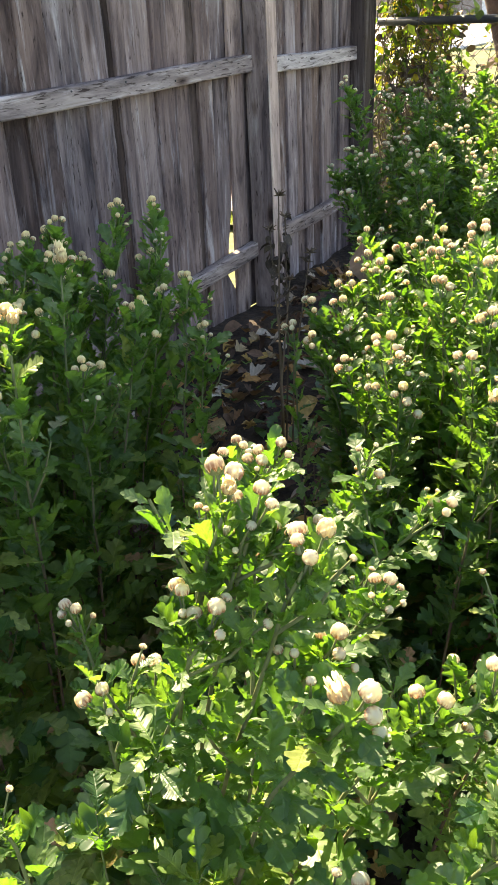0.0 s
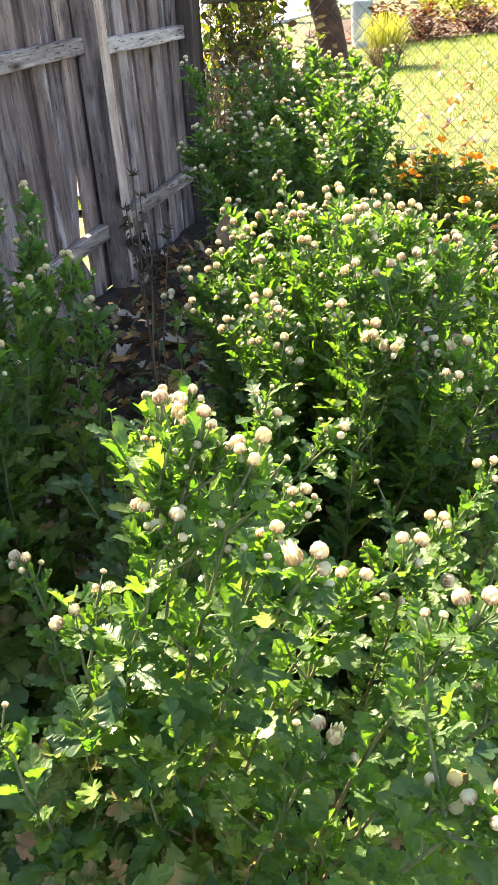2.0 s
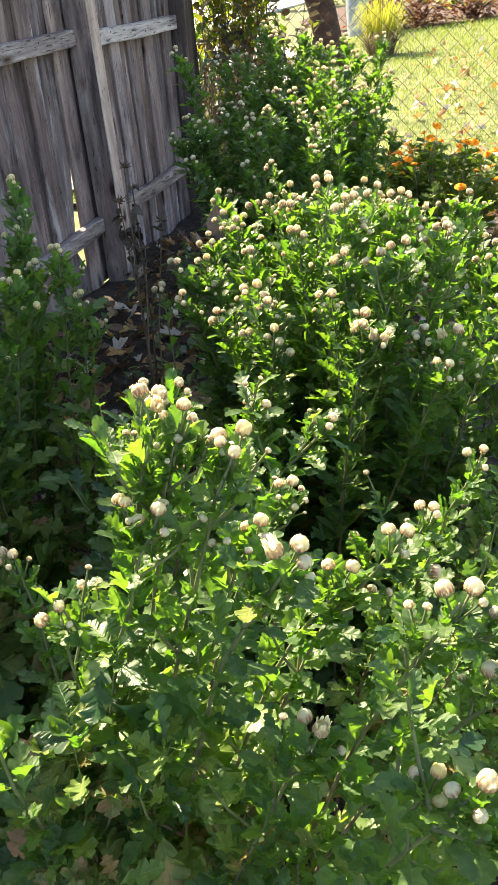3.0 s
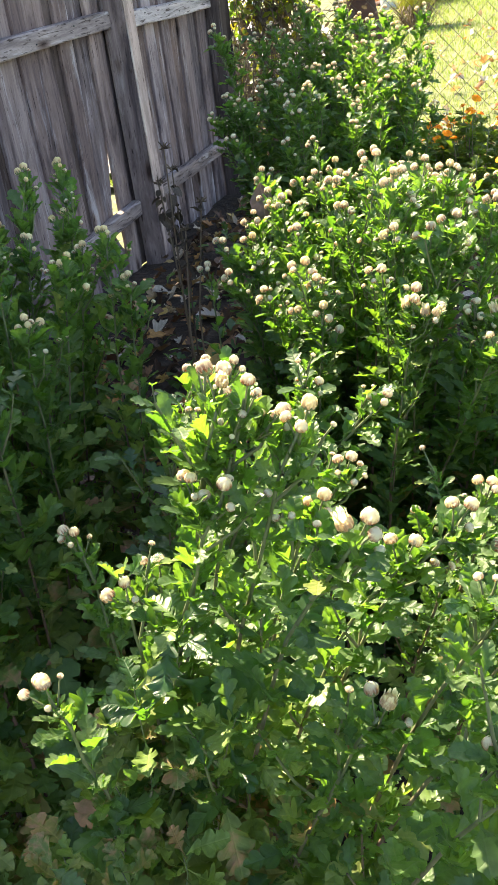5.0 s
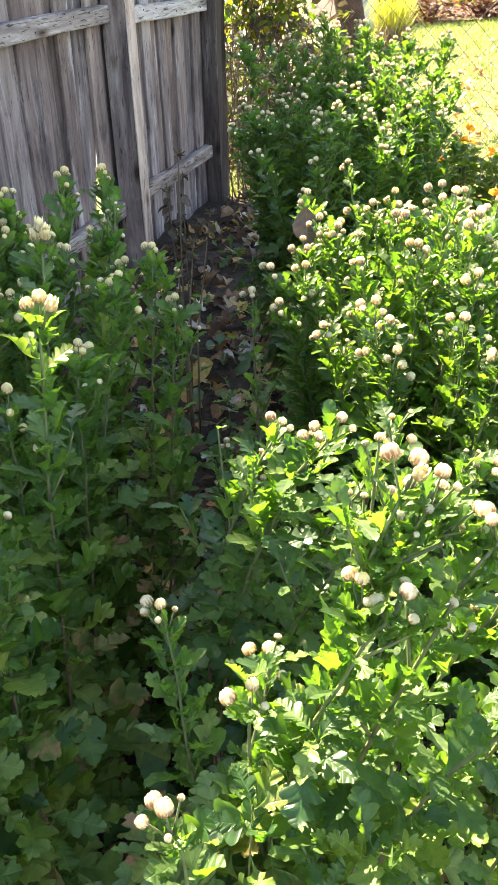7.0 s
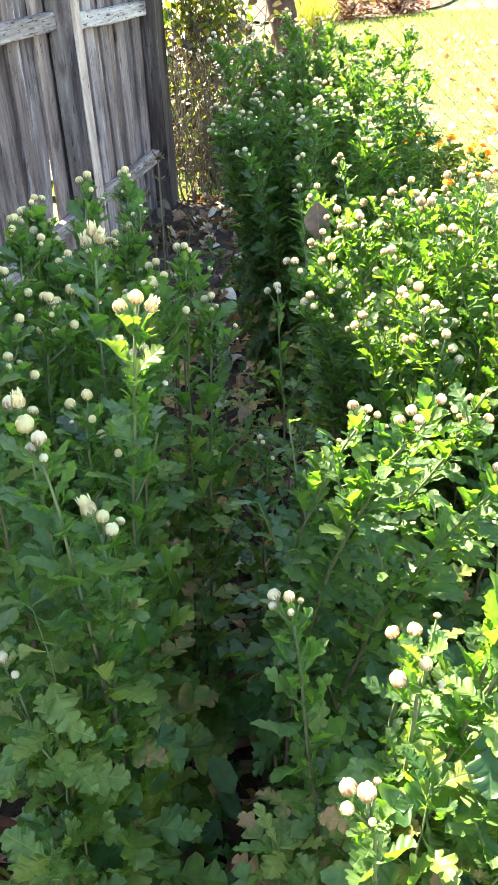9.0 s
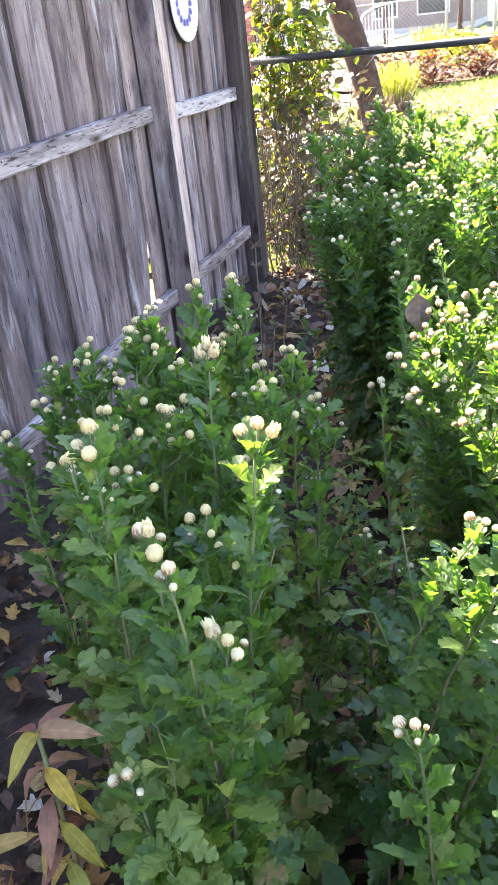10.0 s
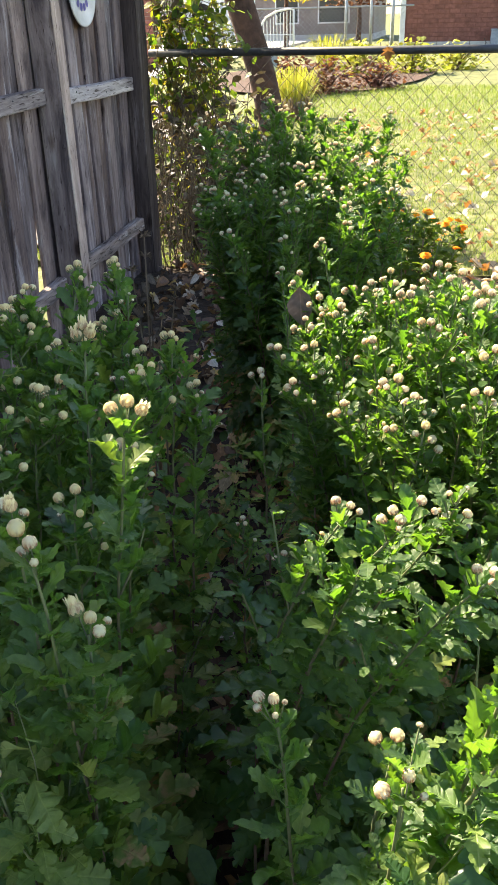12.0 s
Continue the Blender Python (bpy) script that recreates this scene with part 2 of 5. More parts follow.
def petals_material(name, stops, pink):
    """Pressed petals: cream at the crown, with pink-brown streaks that thicken towards the cup."""
    n = Nodes(name)
    r = n.rand()
    col = n.ramp(r, stops)
    c = n.t.nodes.new("ShaderNodeTexCoord")
    sep = n.t.nodes.new("ShaderNodeSeparateXYZ")
    n.link(c.outputs["Generated"], sep.inputs[0])
    streak = n.noise(n.coord((6.5, 6.5, 1.1), jitter=True), 1.0, 4.0, 0.6)
    low = n.ramp(sep.outputs[2], [(0.25, (pink,) * 3), (0.52, (pink * 0.75,) * 3), (0.82, (0.0, 0.0, 0.0))])
    mix = n.mix(1.0, low, n.ramp(streak, [(0.38, (0.1, 0.1, 0.1)), (0.58, (1.5, 1.5, 1.5))]), "MULTIPLY")
    col = n.mix(mix, col, (0.46, 0.20, 0.11))
    n.color(col)
    n.rough(0.6)
    n.p.inputs["Specular IOR Level"].default_value = 0.25
    n.translucent(n.mix(1.0, col, (1.0, 0.99, 0.86), "MULTIPLY"), 0.6)
    return n.mat


PETAL = petals_material("cream_petals", [(0.0, (0.93, 0.87, 0.66)), (0.35, (0.95, 0.92, 0.77)), (1.0, (0.96, 0.94, 0.73))], 0.72)
PETAL_YELLOW = petals_material("yellow_cream_petals", [(0.0, (0.95, 0.87, 0.58)), (1.0, (0.96, 0.92, 0.66))], 0.45)


def simple(name, stops, scale, rough, bump=0.3, metal=0.0, dist=0.003, jitter=False):
    n = Nodes(name)
    v = n.coord((1, 1, 1), jitter=jitter)
    a = n.noise(v, scale, 6.0, 0.62, 0.2)
    b = n.noise(v, scale * 0.17, 3.0, 0.5)
    col = n.mix(0.6, n.ramp(a, stops), n.ramp(b, [(0.3, (0.6, 0.6, 0.6)), (0.7, (1.2, 1.2, 1.2))]), "MULTIPLY")
    n.color(col)
    n.rough(rough, metal)
    n.bump(a, bump, dist)
    return n.mat


CALYX = simple("bud_calyx", [(0.3, (0.14, 0.19, 0.08)), (0.7, (0.32, 0.36, 0.20))], 7.0, 0.6)


def stalk_material():
    """A downy stalk: pinkish brown and woody below, grey-green near the flowers."""
    n = Nodes("mum_stem")
    c = n.t.nodes.new("ShaderNodeTexCoord")
    sep = n.t.nodes.new("ShaderNodeSeparateXYZ")
    n.link(c.outputs["Generated"], sep.inputs[0])
    fine = n.noise(n.coord((1, 1, 1), jitter=True), 60.0, 5.0, 0.6)
    col = n.ramp(sep.outputs[2], [(0.3, (0.13, 0.085, 0.065)), (0.6, (0.19, 0.115, 0.09)), (0.88, (0.15, 0.185, 0.085))])
    n.color(n.mix(0.7, col, n.ramp(fine, [(0.3, (0.55, 0.5, 0.5)), (0.7, (1.3, 1.2, 1.15))]), "MULTIPLY"))
    n.rough(0.7)
    n.bump(fine, 0.3, 0.001)
    return n.mat


STEM = stalk_material()
BARK = simple("tree_bark", [(0.3, (0.030, 0.014, 0.009)), (0.7, (0.105, 0.052, 0.034))], 14.0, 0.9, 0.8, dist=0.02)
VINE = simple("dry_vine_stem", [(0.3, (0.045, 0.032, 0.022)), (0.7, (0.16, 0.115, 0.07))], 60.0, 0.8)
SOIL = simple("garden_soil", [(0.3, (0.018, 0.011, 0.007)), (0.55, (0.044, 0.028, 0.018)), (0.75, (0.10, 0.064, 0.042))], 22.0, 0.95, 0.9, dist=0.03)
LAWN = simple("lawn_turf", [(0.3, (0.058, 0.080, 0.020)), (0.5, (0.135, 0.155, 0.042)), (0.72, (0.29, 0.27, 0.12))], 7.0, 0.9, 0.6, dist=0.03)
MULCH = simple("mulch_bed", [(0.3, (0.035, 0.02, 0.016)), (0.7, (0.15, 0.085, 0.06))], 30.0, 0.95, 0.9, dist=0.03)
GALV = simple("galvanised_steel", [(0.3, (0.28, 0.29, 0.30)), (0.7, (0.45, 0.46, 0.47))], 60.0, 0.5, 0.2, 0.6)
DARK_PIPE = simple("dark_painted_pipe", [(0.3, (0.02, 0.023, 0.028)), (0.7, (0.055, 0.06, 0.07))], 30.0, 0.55)
RUST_WIRE = simple("dull_wire", [(0.3, (0.045, 0.036, 0.028)), (0.7, (0.11, 0.09, 0.07))], 40.0, 0.7)
GRAVEL = simple("grey_gravel", [(0.3, (0.10, 0.09, 0.085)), (0.5, (0.26, 0.24, 0.23)), (0.72, (0.5, 0.47, 0.45))], 34.0, 0.95, 0.8, dist=0.02)
CONCRETE = simple("pale_concrete", [(0.3, (0.42, 0.41, 0.39)), (0.7, (0.6, 0.59, 0.57))], 6.0, 0.9, 0.2)
WHITE_PAINT = simple("white_paint", [(0.3, (0.68, 0.68, 0.68)), (0.7, (0.82, 0.82, 0.81))], 8.0, 0.5, 0.1)
GREY_PAINT = simple("blue_grey_paint", [(0.3, (0.24, 0.28, 0.33)), (0.7, (0.38, 0.42, 0.47))], 12.0, 0.55, 0.15)
DARK_PAINT = simple("dark_plastic", [(0.3, (0.02, 0.022, 0.028)), (0.7, (0.05, 0.055, 0.065))], 12.0, 0.5, 0.1)
GLAZE = simple("pale_glaze", [(0.3, (0.66, 0.64, 0.66)), (0.7, (0.78, 0.76, 0.78))], 20.0, 0.25, 0.05)
BLUE_INK = simple("blue_violet_glaze", [(0.3, (0.06, 0.05, 0.30)), (0.7, (0.10, 0.09, 0.42))], 40.0, 0.3, 0.05)
STONE = simple("field_stone", [(0.3, (0.2, 0.16, 0.13)), (0.7, (0.4, 0.34, 0.28))], 9.0, 0.9, 0.5, dist=0.01)
BRICK = simple("red_brick", [(0.3, (0.16, 0.06, 0.045)), (0.7, (0.30, 0.12, 0.09))], 5.0, 0.9, 0.3, jitter=True)
ROOFING = simple("dark_shingle", [(0.3, (0.06, 0.055, 0.05)), (0.7, (0.14, 0.13, 0.12))], 6.0, 0.9, 0.3)
SIDING = simple("tan_siding", [(0.3, (0.20, 0.155, 0.135)), (0.7, (0.30, 0.24, 0.21))], 3.0, 0.7, 0.1)
GLASS_DARK = simple("dark_window_glass", [(0.3, (0.02, 0.025, 0.03)), (0.7, (0.05, 0.055, 0.06))], 3.0, 0.08, 0.02)

# ---- mesh helpers ----


def link_mesh(name, mesh, parent=None, m=None, label=""):
    ob = new(name, mesh)
    if parent:
        ob.parent = parent
    if m is not None:
        ob.matrix_basis = m
    if label:
        ob["label"] = label
    return ob


def part(name, bm, mat, parent=None, label="", m=None, smooth=False):
    """Links a bmesh as one mesh object under a thing or a part."""
    me = bpy.data.meshes.new(name)
    bm.to_mesh(me)
    bm.free()
    for k in (mat if isinstance(mat, (list, tuple)) else [mat]):
        me.materials.append(k)
    if smooth:
        me.polygons.foreach_set("use_smooth", [True] * len(me.polygons))
    return link_mesh(name, me, parent, m, label)


def raw_mesh(name, verts, faces, mats, smooth=True):
    me = bpy.data.meshes.new(name)
    me.from_pydata([tuple(v) for v in verts], [], faces)
    for k in mats:
        me.materials.append(k)
    if smooth:
        me.polygons.foreach_set("use_smooth", [True] * len(me.polygons))
    me.update()
    return me


def tri_mesh(name, verts, tris, mats, mat_index=None, smooth=True, blade=None):
    """A mesh from numpy arrays of places and triangles."""
    me = bpy.data.meshes.new(name)
    me.vertices.add(len(verts))
    me.vertices.foreach_set("co", np.asarray(verts, dtype=np.float32).ravel())
    me.loops.add(len(tris) * 3)
    me.loops.foreach_set("vertex_index", np.asarray(tris, dtype=np.int32).ravel())
    me.polygons.add(len(tris))
    me.polygons.foreach_set("loop_start", np.arange(0, len(tris) * 3, 3, dtype=np.int32))
    for k in mats:
        me.materials.append(k)
    if mat_index is not None:
        me.polygons.foreach_set("material_index", np.asarray(mat_index, dtype=np.int32))
    if smooth:
        me.polygons.foreach_set("use_smooth", np.ones(len(tris), dtype=bool))
    me.update(calc_edges=True)
    if blade is not None:
        at = me.attributes.new("blade", "FLOAT_VECTOR", "POINT")
        at.data.foreach_set("vector", np.asarray(blade, dtype=np.float32).ravel())
    return me


def leaf_mesh(name, shape, mats):
    """One leaf; its flat outline is kept as an attribute, for the veins."""
    return tri_mesh(name, shape[0], shape[1], mats, blade=shape[0])


def box(bm, x0, x1, y0, y1, z0, z1):
    vs = [bm.verts.new((x, y, z)) for x in (x0, x1) for y in (y0, y1) for z in (z0, z1)]
    for q in ((0, 1, 3, 2), (4, 6, 7, 5), (0, 4, 5, 1), (2, 3, 7, 6), (0, 2, 6, 4), (1, 5, 7, 3)):
        bm.faces.new([vs[i] for i in q])
    return vs


def bevelled(x0, x1, y0, y1, z0, z1, w=0.004, seg=1):
    bm = bmesh.new()
    box(bm, x0, x1, y0, y1, z0, z1)
    bmesh.ops.recalc_face_normals(bm, faces=bm.faces)
    bmesh.ops.bevel(bm, geom=list(bm.edges), offset=w, segments=seg, affect="EDGES")
    return bm


def tube(bm, pts, radii, sides=6, cap=True):
    """A tapered tube along points."""
    rings = []
    prev = None
    for i, p in enumerate(pts):
        a = pts[max(i - 1, 0)]
        b = pts[min(i + 1, len(pts) - 1)]
        d = (Vector(b) - Vector(a)).normalized()
        ref = prev if prev else (Vector((1, 0, 0)) if abs(d.x) < 0.9 else Vector((0, 1, 0)))
        u = (ref - d * ref.dot(d)).normalized()
        w = d.cross(u)
        prev = u
        rings.append([bm.verts.new(Vector(p) + (u * math.cos(2 * math.pi * k / sides) + w * math.sin(2 * math.pi * k / sides)) * radii[i]) for k in range(sides)])
    for r0, r1 in zip(rings, rings[1:]):
        for k in range(sides):
            bm.faces.new((r0[k], r0[(k + 1) % sides], r1[(k + 1) % sides], r1[k]))
    if cap:
        bm.faces.new(list(reversed(rings[0])))
        bm.faces.new(rings[-1])


def empty(name, x, y, z=0.0):
    ob = new(name)
    ob.matrix_basis = Matrix.Translation((x, y, z))
    return ob


# ---- leaves and buds: shared shapes ----


def leaf_shape(rng, outline, fold, droop, curl, width=1.0, cols=2):
    """A lobed leaf one long along +y, as vertices and triangles; the midrib is folded, the blade droops."""
    verts, faces = [], []
    n = len(outline)
    for i, (y, w) in enumerate(outline):
        w2 = w * width
        my = max(0.0, y - 0.42 * w)
        ys = min(1.0, y + rng.uniform(-0.012, 0.012))

        def z_of(yy, xx):
            return fold * abs(xx) - droop * yy * yy + curl * math.sin(yy * 5.0 + xx * 4.0) * 0.05 - 0.35 * fold * (xx * xx) * 3
        verts.append((0.0, my, z_of(my, 0.0)))
        for s in (-1, 1):
            ww = w2 * rng.uniform(0.9, 1.1)
            if cols == 2:
                verts.append((s * ww * 0.5, (my + ys) / 2, z_of((my + ys) / 2, ww * 0.5) + 0.012))
            verts.append((s * ww, ys, z_of(ys, ww) + rng.uniform(-0.035, 0.035)))
    for i in range(n - 1):
        per = 1 + 2 * cols
        a, b = i * per, (i + 1) * per
        for off, flip in ((1, False), (1 + cols, True)):
            quads = [(a, b, b + off, a + off)]
            if cols == 2:
                quads.append((a + off, b + off, b + off + 1, a + off + 1))
            for q in quads:
                t1, t2 = (q[0], q[1], q[2]), (q[0], q[2], q[3])
                if flip:
                    t1, t2 = t1[::-1], t2[::-1]
                faces += [t1, t2]
    return np.array(verts, dtype=np.float32), np.array(faces, dtype=np.int32)


MUM = [(0.0, 0.012), (0.16, 0.022), (0.26, 0.06), (0.33, 0.14), (0.40, 0.20), (0.44, 0.19), (0.465, 0.14), (0.455, 0.085), (0.50, 0.13),
       (0.555, 0.24), (0.61, 0.29), (0.655, 0.35), (0.705, 0.335), (0.735, 0.26), (0.725, 0.15), (0.755, 0.17), (0.80, 0.23), (0.845, 0.235), (0.875, 0.255), (0.915, 0.205), (0.915, 0.12), (0.955, 0.135), (0.985, 0.085), (1.0, 0.02)]
NARROW = [(0.0, 0.02), (0.2, 0.045), (0.36, 0.09), (0.455, 0.165), (0.50, 0.17), (0.515, 0.125), (0.60, 0.14), (0.70, 0.205), (0.76, 0.205), (0.78, 0.145), (0.88, 0.15), (0.95, 0.10), (1.0, 0.02)]
UPPER = [(0.0, 0.02), (0.16, 0.04), (0.30, 0.075), (0.40, 0.135), (0.455, 0.185), (0.50, 0.19), (0.525, 0.155), (0.53, 0.11), (0.60, 0.145), (0.66, 0.215), (0.715, 0.245), (0.765, 0.225), (0.775, 0.15), (0.83, 0.16), (0.88, 0.19), (0.925, 0.17), (0.935, 0.115), (0.98, 0.09), (1.0, 0.02)]
OVAL = [(0.0, 0.01), (0.1, 0.10), (0.25, 0.24), (0.45, 0.30), (0.65, 0.26), (0.82, 0.15), (0.93, 0.06), (1.0, 0.005)]
MAPLE = [(0.0, 0.012), (0.12, 0.014), (0.16, 0.20), (0.24, 0.36), (0.33, 0.22), (0.46, 0.44), (0.58, 0.46), (0.58, 0.20), (0.75, 0.22), (0.80, 0.13), (1.0, 0.01)]

lr = random.Random(5)
BIG = [leaf_shape(lr, MUM, lr.uniform(0.1, 0.7), lr.uniform(-0.05, 0.4), lr.uniform(-3.0, 3.0), lr.uniform(0.74, 1.02)) for _ in range(6)]
TOP = [leaf_shape(lr, UPPER if k < 4 else NARROW, lr.uniform(0.2, 0.8), lr.uniform(-0.15, 0.45), lr.uniform(-2.5, 2.5), lr.uniform(0.95, 1.35)) for k in range(6)]
MUM_LITE = [(0.0, 0.012), (0.2, 0.03), (0.34, 0.15), (0.42, 0.20), (0.445, 0.065), (0.53, 0.19), (0.61, 0.30), (0.69, 0.345), (0.715, 0.12), (0.80, 0.23), (0.88, 0.25), (0.905, 0.09), (0.965, 0.12), (1.0, 0.02)]
BIG_MID = [leaf_shape(lr, MUM, lr.uniform(0.1, 0.7), lr.uniform(-0.05, 0.4), lr.uniform(-3.0, 3.0), lr.uniform(0.74, 1.02), 1) for _ in range(6)]
BIG_LITE = [leaf_shape(lr, MUM_LITE, lr.uniform(0.1, 0.7), lr.uniform(-0.05, 0.4), lr.uniform(-3.0, 3.0), lr.uniform(0.74, 1.02), 1) for _ in range(6)]
TOP_LITE = [leaf_shape(lr, UPPER if k < 4 else NARROW, lr.uniform(0.2, 0.8), lr.uniform(-0.15, 0.45), lr.uniform(-2.5, 2.5), lr.uniform(0.95, 1.35), 1) for k in range(6)]
OVALS = [leaf_shape(lr, OVAL, lr.uniform(0.0, 0.3), lr.uniform(0.0, 0.3), lr.uniform(-1, 1)) for _ in range(4)]
OVALS_LITE = [leaf_shape(lr, OVAL[::2] + [(1.0, 0.005)], lr.uniform(0.0, 0.3), lr.uniform(0.0, 0.3), lr.uniform(-1, 1), 1.0, 1) for _ in range(4)]
CRISP = [leaf_shape(lr, OVAL, lr.uniform(0.2, 1.0), lr.uniform(-0.5, 0.6), lr.uniform(-6, 6), lr.uniform(0.6, 1.25), 1) for _ in range(4)] + [leaf_shape(lr, MAPLE, lr.uniform(-0.3, 0.8), lr.uniform(-0.4, 0.5), lr.uniform(-5, 5), 1.0, 1) for _ in range(3)]
LANCE = [leaf_shape(lr, OVAL, lr.uniform(0.1, 0.7), lr.uniform(0.2, 0.9), lr.uniform(-2, 2), lr.uniform(0.5, 0.75)) for _ in range(4)]
MAPLES = [leaf_shape(lr, MAPLE, lr.uniform(-0.1, 0.3), lr.uniform(-0.2, 0.3), lr.uniform(-2, 2)) for _ in range(4)]


def shared(name, shapes, mats):
    return [[leaf_mesh(name, s, [m]) for m in mats] for s in shapes]


BIG_MESH = shared("leaf", BIG, [LEAF, LEAF_OLD, LEAF, LEAF_LIFTED])
TOP_MESH = shared("leaf", TOP, [LEAF_GREY])


def bud_mesh(name, kind, seed):
    """A round flower bud: overlapping pressed petals over a cup of green scales, about one across, stem end at the origin."""
    r = random.Random(seed)
    bm = bmesh.new()
    tall = {"green": 0.80, "tight": 0.92, "full": 1.08, "yellow": 1.12, "open": 1.05}[kind]

    def radius(f):
        """The bud's half width at a share f of its height."""
        return 0.5 * (max(0.0, 1 - abs(2 * f - 0.9) ** 2.3 / (0.9 ** 2.3 if f < 0.45 else 1.1 ** 2.3))) ** 0.5

    def strip(a, w0, f0, f1, grow, mat, n=4, tip=0.15, out=0.0):
        """One petal or scale that follows the bud from f0 to f1."""
        pr = None
        for i in range(n + 1):
            u = i / n
            f = f0 + (f1 - f0) * u
            rad = radius(f) + grow + out * u * u
            half = w0 * (1 - (1 - tip) * u ** 3) * (0.55 + 0.45 * min(1.0, 3 * u))
            row = []
            for s, lift in ((-1, -0.012), (0, 0.012), (1, -0.002)):
                aa = a + s * half
                row.append(bm.verts.new(((rad + lift) * math.cos(aa), (rad + lift) * math.sin(aa), tall * f)))
            if pr:
                for q in ((pr[0], pr[1], row[1], row[0]), (pr[1], pr[2], row[2], row[1])):
                    bm.faces.new(q).material_index = mat
            pr = row

    # core
    rings = []
    for i in range(6):
        f = 0.02 + 0.94 * i / 5
        rings.append([bm.verts.new(((radius(f) - 0.015) * math.cos(2 * math.pi * k / 8), (radius(f) - 0.015) * math.sin(2 * math.pi * k / 8), tall * f)) for k in range(8)])
    for i, (p, q) in enumerate(zip(rings, rings[1:])):
        for k in range(8):
            bm.faces.new((p[k], p[(k + 1) % 8], q[(k + 1) % 8], q[k])).material_index = 1 if i < 1 else 0
    bm.faces.new(rings[-1])
    bm.faces.new(list(reversed(rings[0]))).material_index = 1
    n = 9
    for k in range(n):
        a = 2 * math.pi * k / n + r.uniform(-0.12, 0.12)
        strip(a, 0.36, 0.25, r.uniform(0.86, 0.97), 0.014 + 0.032 * (k % 2), 0, 4 if kind in ("full", "open") else 3)
    if kind in ("full", "yellow", "open"):
        for k in range(6):
            strip(2 * math.pi * k / 6 + r.uniform(-0.3, 0.3), 0.42, 0.4, r.uniform(0.88, 1.06), 0.04, 0, out=r.uniform(0.0, 0.16))
    for k in range(9):
        strip(2 * math.pi * k / 9 + 0.2, 0.30, 0.03, (0.58 if kind == "green" else 0.42) + r.uniform(-0.08, 0.05), 0.058 + 0.015 * (k % 2), 1, 2)
    if kind == "open":
        for k in range(10):
            a = 2 * math.pi * k / 10 + r.uniform(-0.2, 0.2)
            L, out = r.uniform(1.15, 1.6), r.uniform(0.25, 0.5)
            u, w = Vector((math.cos(a), math.sin(a), 0)), Vector((-math.sin(a), math.cos(a), 0))
            pr = None
            for s, wid in ((0.3, 0.09), (0.6, 0.13), (0.85, 0.11), (1.0, 0.04)):
                c = u * (0.36 + (out - 0.36) * s) + Vector((0, 0, 0.45 + (L - 0.45) * s))
                row = [bm.verts.new(c - w * wid), bm.verts.new(c + u * 0.03), bm.verts.new(c + w * wid)]
                if pr:
                    bm.faces.new((pr[0], pr[1], row[1], row[0]))
                    bm.faces.new((pr[1], pr[2], row[2], row[1]))
                pr = row
    me = bpy.data.meshes.new(name)
    bm.to_mesh(me)
    bm.free()
    me.materials.append(PETAL_YELLOW if kind in ("yellow", "open") else PETAL)
    me.materials.append(CALYX)
    me.polygons.foreach_set("use_smooth", [True] * len(me.polygons))
    return me


BUDS = {k: [bud_mesh("bud", k, s) for s in (1, 2)] for k in ("green", "tight", "full", "yellow", "open")}


class Heap:
    """Gathers many leaves into one mesh of triangles."""

    def __init__(self):
        self.v, self.f, self.m, self.b, self.count = [], [], [], [], 0

    def add(self, shape, matrix, mat=0):
        v, f = shape
        a = np.array(matrix, dtype=np.float32)
        self.v.append(v @ a[:3, :3].T + a[:3, 3])
        self.b.append(v)
        self.f.append(f + self.count)
        self.m.append(np.full(len(f), mat, dtype=np.int32))
        self.count += len(v)

    def mesh(self, name, mats):
        return tri_mesh(name, np.concatenate(self.v), np.concatenate(self.f), mats, np.concatenate(self.m), True, np.concatenate(self.b))


def frame_of(place, along, up, size, spin=0.0):
    """A pose with +y along a way and +z near up, scaled."""
    y = along.normalized()
    x = y.cross(up)
    if x.length < 1e-4:
        x = Vector((1, 0, 0))
    x.normalize()
    z = x.cross(y)
    m = Matrix((x, y, z)).transposed()
    m = m @ Matrix.Rotation(spin, 3, "Y")
    m = m.to_4x4() @ Matrix.Diagonal((size, size, size, 1))
    m.translation = place
    return m


def bud_pose(place, along, size):
    q = along.to_track_quat("Z", "Y").to_matrix().to_4x4()
    m = q @ Matrix.Diagonal((size, size, size, 1))
    m.translation = place
    return m

# ---- ground ----


def rough_sheet(name, x0, x1, y0, y1, nx, ny, z, amp, mat, label, category, seed):
    vs, tris = [], []
    for j in range(ny + 1):
        for i in range(nx + 1):
            x, y = x0 + (x1 - x0) * i / nx, y0 + (y1 - y0) * j / ny
            vs.append((x, y, z + amp * (noise.noise(Vector((x * 3.1 + seed, y * 3.1, 0.0))) + 0.5 * noise.noise(Vector((x * 9.0, y * 9.0, seed))))))
    for j in range(ny):
        for i in range(nx):
            a = j * (nx + 1) + i
            tris += [(a, a + 1, a + nx + 2), (a, a + nx + 2, a + nx + 1)]
    ob = link_mesh(name, tri_mesh(name, np.array(vs), np.array(tris), [mat]))
    return tagged(ob, label, category, kind="structure")


